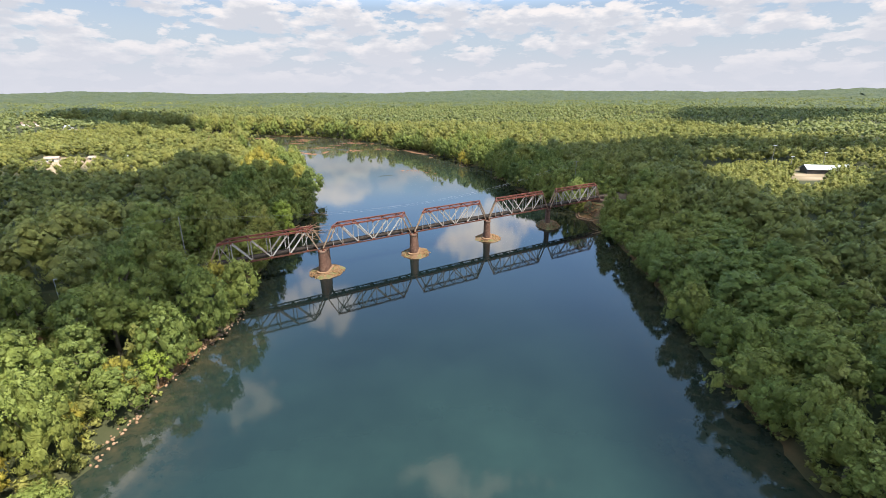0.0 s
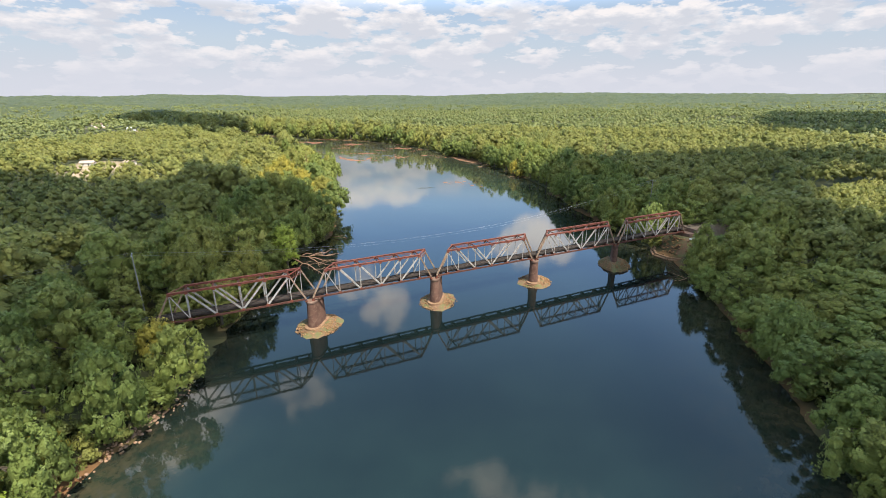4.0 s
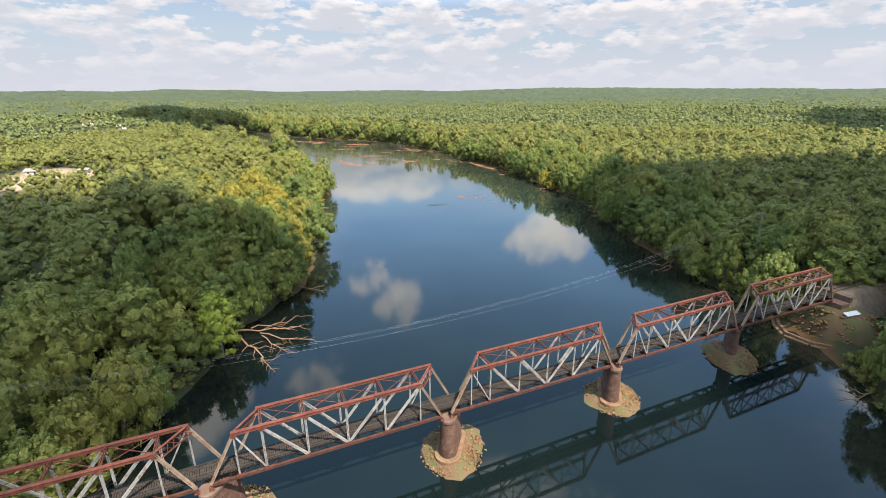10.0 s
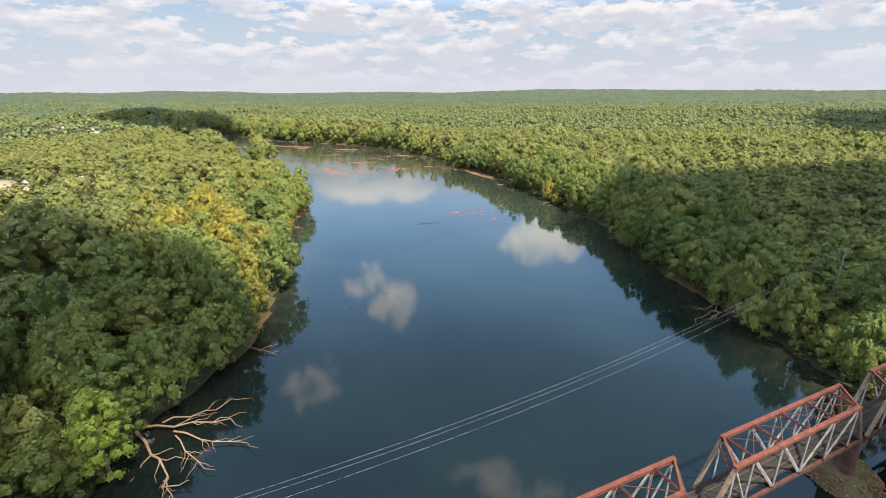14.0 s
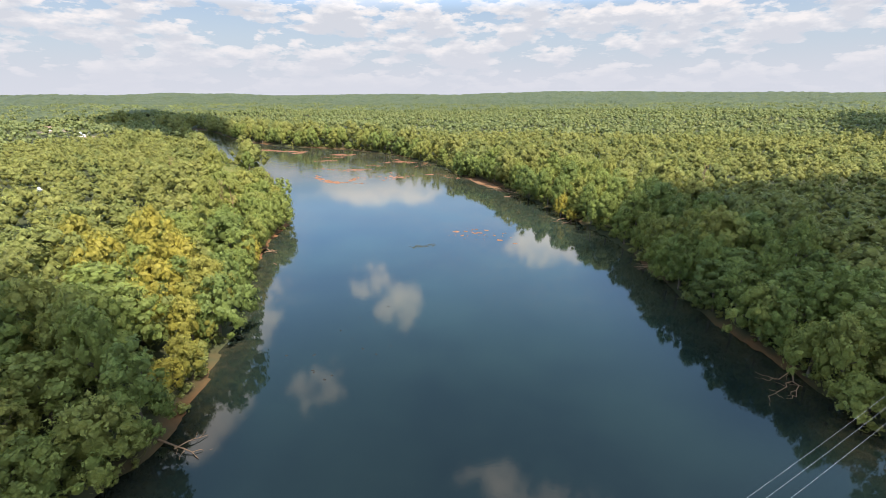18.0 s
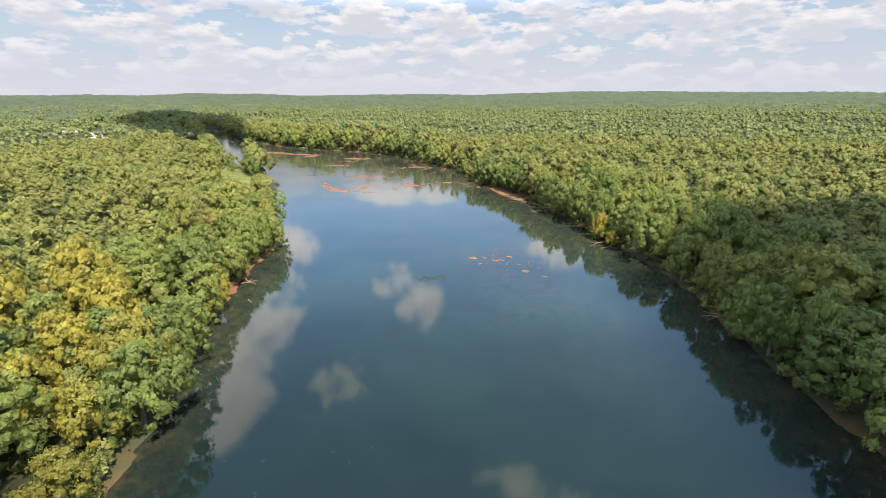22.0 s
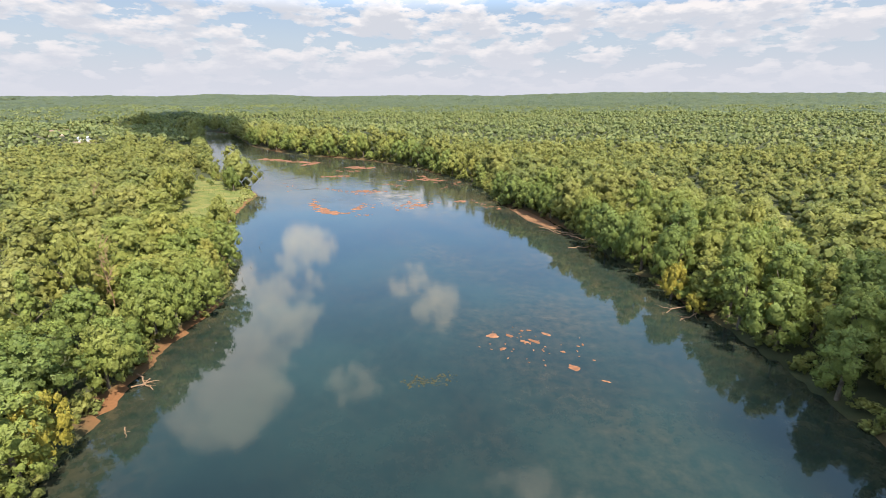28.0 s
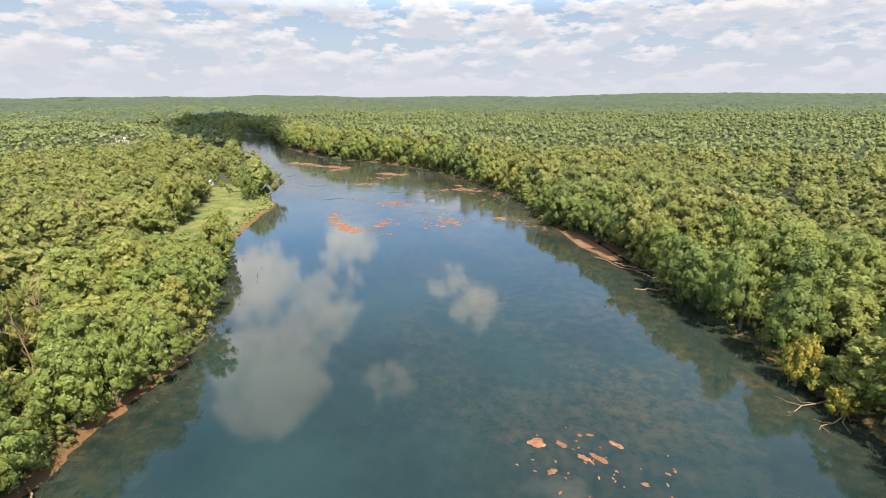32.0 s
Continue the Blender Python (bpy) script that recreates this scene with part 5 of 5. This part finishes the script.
WEED = [(-45, 407), (-43, 409), (-41, 408), (-37, 411)]
WEED_LEAF = surface("brown olive water weed", (0.026, 0.025, 0.011), (0.062, 0.054, 0.026), 1.5, 0.9, relief=0.3)
build_weed()


# ---- fallen trees and driftwood ----
def tube(points, radii, k=6):
    """A bent tapering tube as a bmesh."""
    bm = bmesh.new()
    rings = []
    pts = [Vector(p) for p in points]
    for i, (p, r) in enumerate(zip(pts, radii)):
        w = (pts[min(i + 1, len(pts) - 1)] - pts[max(i - 1, 0)]).normalized()
        u = w.cross(Vector((0.21, 0.31, 0.93))).normalized()
        v = w.cross(u)
        rings.append([bm.verts.new(p + (u * math.cos(2 * math.pi * j / k) + v * math.sin(2 * math.pi * j / k)) * r) for j in range(k)])
    for r0, r1 in zip(rings, rings[1:]):
        for j in range(k):
            bm.faces.new((r0[j], r0[(j + 1) % k], r1[(j + 1) % k], r1[j]))
    bm.faces.new(rings[0][::-1])
    bm.faces.new(rings[-1])
    return bm


def wander(g, a, b, n, amount):
    a, b = np.array(a, float), np.array(b, float)
    L = np.linalg.norm(b - a)
    return [a + (b - a) * i / n + g.normal(0, amount * L, 3) * (0 < i) * (1, 1, 0.6) for i in range(n + 1)]


def fallen(name, label, limbs, g, mat=None, twigs=3, group="", category="driftwood"):
    """limbs: from, to, thickness. Each limb carries thinner twigs."""
    mat = mat or DEADWOOD
    t = thing(name, label, category, group)
    for a, b, r in limbs:
        path = wander(g, a, b, 5, 0.035)
        part("limb", tube(path, np.linspace(r, r * 0.35, 6)), mat, t)
        L = np.linalg.norm(np.array(b) - np.array(a))
        for i in range(twigs):
            s0 = path[2 + i % 4]
            way = (np.array(b) - np.array(a)) / L
            turn = g.choice((-1, 1)) * g.uniform(0.4, 1.0)
            way = np.array([way[0] * math.cos(turn) - way[1] * math.sin(turn), way[0] * math.sin(turn) + way[1] * math.cos(turn), way[2] + g.uniform(-0.1, 0.3)])
            part("branch", tube(wander(g, s0, s0 + way * L * g.uniform(0.2, 0.42), 4, 0.06), np.linspace(r * 0.42, r * 0.1, 5), 5), mat, t)
    return t


def build_driftwood():
    g = np.random.default_rng(91)
    fallen("fallen_tree", "bleached dead tree fallen from the bank into the water", [((-82, 234, 1.6), (-64, 238, 0.9), 0.28), ((-82, 233, 1.2), (-66, 221, 0.2), 0.36), ((-74, 234, 1.2), (-58, 233, 0.4), 0.22), ((-73, 233, 1.0), (-62, 225, 0.3), 0.2), ((-78, 236, 1.5), (-67, 244, 1.2), 0.2), ((-68, 222, 0.3), (-62, 217, 0.1), 0.16)], g, twigs=7)
    fallen("fallen_tree", "pale dead branches reaching out of the shaded bank", [((73, 312, 0.8), (64, 306, 0.6), 0.18), ((73, 312, 1.0), (67, 300, 0.4), 0.2), ((70, 307, 0.6), (61, 300, 0.2), 0.13)], g, twigs=4)
    fallen("driftwood_log", "small pale log with branches at the waterline", [((-77, 270, 0.8), (-66, 266.5, 0.3), 0.22), ((-72, 268, 0.6), (-68, 273, 0.6), 0.14)], g)
    fallen("driftwood_log", "crossed bleached logs on the clay shore", [((-117, 396, 0.6), (-108, 391.5, 0.2), 0.24), ((-114, 391, 0.5), (-110, 395, 0.4), 0.18), ((-112, 395, 0.7), (-112, 392, 0.3), 0.15)], g, twigs=2)
    fallen("driftwood_log", "thin pale log floating by the bank", [((-103.5, 378.5, 0.1), (-100.5, 375.8, 0.1), 0.16)], g, twigs=1)
    fallen("driftwood_log", "pale log on the shallow shore", [((-115, 369, 0.4), (-106.5, 366, 0.1), 0.2)], g, twigs=1)
    fallen("driftwood_log", "weathered log lying on the clay shore", [((-95, 304, 0.5), (-86.5, 306, 0.15), 0.22)], g, twigs=1)
    fallen("root_mass", "tangled brown roots of an upturned stump", [((-128, 437, 0.6), (-124.5, 434 + i * 1.6, 0.4 + 0.5 * (i % 3)), 0.12) for i in range(6)], g, twigs=5)
    for a, b in (((39, 468, 1.2), (26.6, 462.6, 0.2)), ((41, 467, 1.0), (31.3, 456, 0.15)), ((48, 462, 0.9), (41, 459, 0.1))):
        fallen("driftwood_branch", "bare branch leaning from the bank into the water", [(a, b, 0.22)], g, twigs=3)
    for a, b in (((-14, 561, 0.8), (6, 545, 0.5)), ((0, 528.3, 0.3), (13, 529.5, 0.9)), ((-6, 556, 0.8), (5, 549, 0.8)), ((2, 549, 0.6), (9, 541, 0.7))):
        fallen("driftwood_log", "bleached log stranded on the sandbar", [(a, b, 0.28)], g, twigs=3)
    fallen("driftwood_branch", "pale branches at the foot of the shaded bank", [((60, 388, 0.9), (53, 389.5, 0.2), 0.18), ((60, 389, 0.7), (54, 386, 0.2), 0.16), ((60, 388, 1.2), (55, 392, 0.7), 0.14)], g, twigs=3)
    fallen("driftwood_log", "brown log with broken branches against the bank", [((88, 222, 0.6), (80, 219, 0.2), 0.2), ((86, 221, 0.6), (83, 225, 0.8), 0.15)], g, twigs=4)
    for x, y in ((-174.7, 517.7), (-166.9, 515.9), (-147.6, 501), (-143.3, 496), (-146, 483.4), (-136, 475), (-137.4, 467), (-135, 467.7), (-130.7, 461.3), (-127.8, 454), (-136.3, 457.2), (-116, 423.7), (-152, 508), (-158, 497)):
        h = g.uniform(0.5, 1.7)
        fallen("snag", "dark broken snag standing in the shallows", [((x, y, -0.4), (x + g.uniform(-1.6, 1.6), y + g.uniform(-1, 1), h), 0.12)], g, BARK, 1, "snags")

    for x, y, top in ((-162, 443, 25), (-154, 426, 24), (-141, 415, 23), (-233, 496, 25), (120, 494, 24), (83, 399, 21), (36, 486, 15)):
        z = float(lie([(x, y)])[0])
        limbs = [((x, y, z - 0.3), (x + g.uniform(-1, 1), y + g.uniform(-1, 1), z + top), 0.20)]
        for i in range(5):
            a, h = g.uniform(0, 6.28), top * g.uniform(0.6, 0.85)
            r = g.uniform(2.0, 4.5)
            limbs.append(((x, y, z + h), (x + r * math.cos(a), y + r * math.sin(a), z + h + g.uniform(2, 5)), 0.11))
        fallen("dead_tree", "bare bleached dead tree standing among green crowns", limbs, g, twigs=3, group="dead trees", category="dead tree")


build_driftwood()


def build_sandbar():
    g = np.random.default_rng(15)
    v = [(-33, 605), (-25, 605), (-15, 588), (-6, 572), (-2, 562), (-7, 560), (-14, 568), (-23, 582)]
    c = np.mean(v, 0)
    ring = []
    for (x0, y0), (x1, y1) in zip(v, v[1:] + v[:1]):
        for s_ in (0, 0.33, 0.66):
            ring.append((x0 + (x1 - x0) * s_ + g.normal(0, 0.4), y0 + (y1 - y0) * s_ + g.normal(0, 0.4)))
    ring = np.array(ring)
    bm = bmesh.new()
    outer = [bm.verts.new((x, y, -0.15)) for x, y in ring]
    inner = [bm.verts.new((x + (c[0] - x) * 0.08, y + (c[1] - y) * 0.08, 0.38)) for x, y in ring]
    for i in range(len(ring)):
        j = (i + 1) % len(ring)
        bm.faces.new((outer[i], outer[j], inner[j], inner[i]))
    bm.faces.new(inner)
    bmesh.ops.triangulate(bm, faces=[f for f in bm.faces if len(f.verts) > 4])
    me = bpy.data.meshes.new("sandbar")
    bm.to_mesh(me)
    bm.free()
    me.materials.append(SAND)
    tagged(new("sandbar", me), "orange tan sandbar along the bank", "sandbar")


SAND = surface("orange river sand", (0.16, 0.078, 0.036), (0.25, 0.135, 0.068), 0.25, 0.95, relief=0.4)
build_sandbar()


# ---- poles and wires ----
POLE = surface("grey weathered pole", (0.20, 0.18, 0.15), (0.36, 0.33, 0.29), 0.8, 0.85)
WIRE = surface("aluminium wire", (0.26, 0.27, 0.29), (0.36, 0.37, 0.40), 1.0, 0.7, 0.0, relief=0.0)
STEEL = surface("galvanised steel", (0.45, 0.46, 0.47), (0.60, 0.61, 0.62), 0.7, 0.5, 0.5, relief=0.1)


def power_pole(x, y, top, turn):
    z = float(lie([(x, y)])[0])
    t = thing("power_pole", "grey wooden power pole with a crossarm", "power pole", "power poles")
    part("post", tube([(x, y, z - 0.5), (x, y, (z + top) / 2), (x, y, top)], (0.24, 0.2, 0.15), 10), POLE, t)
    c, s_ = math.cos(radians(turn)), math.sin(radians(turn))
    part("crossarm", beam_bm((x - 1.6 * c, y - 1.6 * s_, top - 0.5), (x + 1.6 * c, y + 1.6 * s_, top - 0.5), 0.14, 0.16), POLE, t)
    for o in (-1.45, 0.0, 1.45):
        zt = top - 0.4 if o else top
        part("insulator", tube([(x + o * c, y + o * s_, zt), (x + o * c, y + o * s_, zt + 0.3)], (0.07, 0.05), 8), WHITE, t)
    return [(x + o * c, y + o * s_, top - 0.1 if o else top + 0.3) for o in (-1.45, 0.0, 1.45)]


ends_a = power_pole(-99.6, 163.3, 26.6, 122)
ends_b = power_pole(93.4, 291.8, 28.0, 122)
ends_c = power_pole(-260, 72, 30, 122)
for ea, eb, sag in ((ends_a, ends_b, 10.4), (ends_c, ends_a, 5.0)):
    for i in range(3):
        pa, pb = Vector(ea[i]), Vector(eb[i])
        pts = [pa.lerp(pb, q / 30) - Vector((0, 0, sag * 4 * (q / 30) * (1 - q / 30))) for q in range(31)]
        w = thing("power_line", "thin bright power line sagging across the river", "power line", "power lines")
        part("wire", tube(pts, [0.011] * 31, 5), WIRE, w)


def flood_pole(x, y, h):
    z = float(lie([(x, y)])[0])
    t = thing("floodlight_pole", "tall grey floodlight pole beside a field", "light pole", "floodlight poles")
    part("post", tube([(x, y, z - 0.3), (x, y, z + h)], (0.25, 0.16), 10), POLE, t)
    part("bracket", beam_bm((x - 1.4, y, z + h - 0.4), (x + 1.4, y, z + h - 0.4), 0.15, 0.15), STEEL, t)
    for o in (-1.1, 0, 1.1):
        bm = bmesh.new()
        got = bmesh.ops.create_cone(bm, segments=12, radius1=0.42, radius2=0.25, depth=0.6, cap_ends=True)["verts"]
        bmesh.ops.transform(bm, matrix=pose(x + o, y - 0.3, z + h, 60, 0, 0), verts=got)
        part("lamp_head", bm, WHITE, t)


for x, y, h in ((300, 387, 20), (314, 382, 11), (336, 374, 15)):
    flood_pole(x, y, h)
for x, y, h in ((-121, 127, 12.5), (-123, 148, 15)):
    z = float(lie([(x, y)])[0])
    t = thing("light_pole", "slim pale pole among the trees", "light pole", "slim poles")
    part("post", tube([(x, y, z - 0.3), (x, y, z + h)], (0.16, 0.1), 8), STEEL, t)
    part("lamp", beam_bm((x, y, z + h), (x + 1.0, y, z + h + 0.1), 0.22, 0.14), WHITE, t)


# ---- buildings ----
ROOF_WHITE = surface("white metal roof", (0.66, 0.67, 0.68), (0.78, 0.78, 0.78), 0.3, 0.4, 0.2, relief=0.1)
ROOF_TAN = surface("faded tan roof", (0.33, 0.24, 0.18), (0.47, 0.37, 0.29), 0.5, 0.8, relief=0.1)
ROOF_BROWN = surface("brown shingles", (0.17, 0.11, 0.08), (0.27, 0.18, 0.13), 0.6, 0.95)
SIDING = surface("cream siding", (0.55, 0.48, 0.40), (0.68, 0.61, 0.53), 0.4, 0.85)
DARK = surface("dark timber", (0.05, 0.045, 0.04), (0.10, 0.085, 0.07), 0.6, 0.9)
PANE, _n, _b = material("window glass")
_b.inputs["Base Color"].default_value, _b.inputs["Roughness"].default_value = (0.03, 0.04, 0.05, 1), 0.08


def house(x, y, l, w, h, turn, roof_mat, wall_mat, label, openings=True):
    z = float(lie([(x, y)])[0])
    t = thing("house", label, "house", "", pose(x, y, z - 0.3, 0, 0, turn))
    bm = bmesh.new()
    ring = lambda e, q: [bm.verts.new((sx * (l / 2 - e), sy * (w / 2 - e), q)) for sx, sy in ((-1, -1), (1, -1), (1, 1), (-1, 1))]
    a, b, c, d = ring(0, 0), ring(0, h), ring(0.25, 0), ring(0.25, h)
    for i in range(4):
        j = (i + 1) % 4
        bm.faces.new((a[i], a[j], b[j], b[i]))
        bm.faces.new((c[j], c[i], d[i], d[j]))
        bm.faces.new((b[i], b[j], d[j], d[i]))
    part("wall", bm, wall_mat, t)
    rise, e = w * 0.2, 0.7
    for s_ in (-1, 1):
        bm = bmesh.new()
        lo = [(-l / 2 - e, s_ * (w / 2 + e), h - 0.15), (l / 2 + e, s_ * (w / 2 + e), h - 0.15), (l / 2 + e, 0, h + rise), (-l / 2 - e, 0, h + rise)]
        v0 = [bm.verts.new(q) for q in lo]
        v1 = [bm.verts.new((q[0], q[1], q[2] + 0.16)) for q in lo]
        bm.faces.new(v0)
        bm.faces.new(v1[::-1])
        for i in range(4):
            bm.faces.new((v0[i], v0[(i + 1) % 4], v1[(i + 1) % 4], v1[i]))
        part("roof", bm, roof_mat, t)
    for s_ in (-1, 1):
        bm = bmesh.new()
        bm.faces.new([bm.verts.new((s_ * (l / 2 - 0.1), q, r)) for q, r in ((-w / 2, h - 0.1), (w / 2, h - 0.1), (0, h + rise - 0.1))])
        part("gable", bm, wall_mat, t)
    if openings:
        for i in range(int(l // 4)):
            xx = -l / 2 + 2.2 + i * 4
            for s_ in (-1, 1):
                w_ = part("window", beam_bm((xx - 0.7, s_ * (w / 2 + 0.02), h * 0.55), (xx + 0.7, s_ * (w / 2 + 0.02), h * 0.55), 0.1, 1.4), WHITE, t)
                part("pane", beam_bm((xx - 0.58, s_ * (w / 2 + 0.06), h * 0.55), (xx + 0.58, s_ * (w / 2 + 0.06), h * 0.55), 0.08, 1.2), PANE, w_)
        part("door", beam_bm((0.6, -w / 2 - 0.03, 1.05), (1.6, -w / 2 - 0.03, 1.05), 0.1, 2.1), DARK, t)
    return t


house(321, 361, 20, 14, 4.0, -18, ROOF_WHITE, DARK, "large dark shed with a white metal roof by a field", False)
house(345, 366, 14, 9, 4, 8, ROOF_WHITE, DARK, "low white roofed shed among the trees")
house(-331, 412, 10, 7, 3.0, 20, ROOF_TAN, SIDING, "cream house with a tan roof in a clearing")
house(-306, 428, 8, 6, 3.0, -10, ROOF_TAN, SIDING, "small tan roofed house between trees")
house(-293, 460, 9, 6, 4.2, 30, ROOF_WHITE, WHITE, "white shed half hidden by trees")
house(-724, 893, 24, 12, 5, 35, ROOF_BROWN, SIDING, "long brown roofed building on a cleared lot")
house(-614, 832, 12, 9, 5, 20, ROOF_WHITE, WHITE, "white building at the edge of a clearing")
house(-311, 648, 12, 8, 3.4, 15, ROOF_WHITE, SIDING, "low house behind the grassy point")


# ---- unseen clouds overhead, added to shade the bridge and the woods ----
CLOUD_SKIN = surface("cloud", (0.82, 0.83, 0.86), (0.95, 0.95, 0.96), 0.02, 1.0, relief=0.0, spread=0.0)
# ground outlines of the wanted shade; each cloud is shifted sunwards to cast it
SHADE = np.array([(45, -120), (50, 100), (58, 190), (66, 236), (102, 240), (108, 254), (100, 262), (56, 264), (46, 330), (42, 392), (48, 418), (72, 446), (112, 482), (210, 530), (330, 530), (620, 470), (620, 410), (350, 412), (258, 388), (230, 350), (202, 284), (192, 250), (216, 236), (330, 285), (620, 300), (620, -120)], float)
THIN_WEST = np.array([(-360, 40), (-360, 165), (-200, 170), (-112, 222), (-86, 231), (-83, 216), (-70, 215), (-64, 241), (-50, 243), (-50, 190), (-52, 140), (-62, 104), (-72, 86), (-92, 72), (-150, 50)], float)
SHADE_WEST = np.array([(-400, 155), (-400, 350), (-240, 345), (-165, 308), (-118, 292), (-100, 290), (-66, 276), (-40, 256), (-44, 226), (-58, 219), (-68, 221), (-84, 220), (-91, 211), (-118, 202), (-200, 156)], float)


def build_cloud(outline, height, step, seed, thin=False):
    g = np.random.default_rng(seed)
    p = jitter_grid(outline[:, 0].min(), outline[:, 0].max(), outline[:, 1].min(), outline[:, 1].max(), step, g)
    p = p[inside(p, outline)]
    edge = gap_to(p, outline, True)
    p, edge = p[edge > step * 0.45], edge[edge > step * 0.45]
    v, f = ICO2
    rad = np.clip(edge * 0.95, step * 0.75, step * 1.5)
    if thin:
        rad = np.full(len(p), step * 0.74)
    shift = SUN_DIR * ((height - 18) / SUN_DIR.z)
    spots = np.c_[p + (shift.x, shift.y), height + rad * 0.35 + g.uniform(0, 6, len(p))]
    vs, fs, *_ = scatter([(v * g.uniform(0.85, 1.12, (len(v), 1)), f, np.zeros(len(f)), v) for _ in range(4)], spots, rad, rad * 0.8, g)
    tagged(new("cumulus_cloud", mesh_of("cloud", vs, fs, CLOUD_SKIN, smooth=True)), "unseen white cumulus cloud added to shade the woods", "cloud", kind="structure")


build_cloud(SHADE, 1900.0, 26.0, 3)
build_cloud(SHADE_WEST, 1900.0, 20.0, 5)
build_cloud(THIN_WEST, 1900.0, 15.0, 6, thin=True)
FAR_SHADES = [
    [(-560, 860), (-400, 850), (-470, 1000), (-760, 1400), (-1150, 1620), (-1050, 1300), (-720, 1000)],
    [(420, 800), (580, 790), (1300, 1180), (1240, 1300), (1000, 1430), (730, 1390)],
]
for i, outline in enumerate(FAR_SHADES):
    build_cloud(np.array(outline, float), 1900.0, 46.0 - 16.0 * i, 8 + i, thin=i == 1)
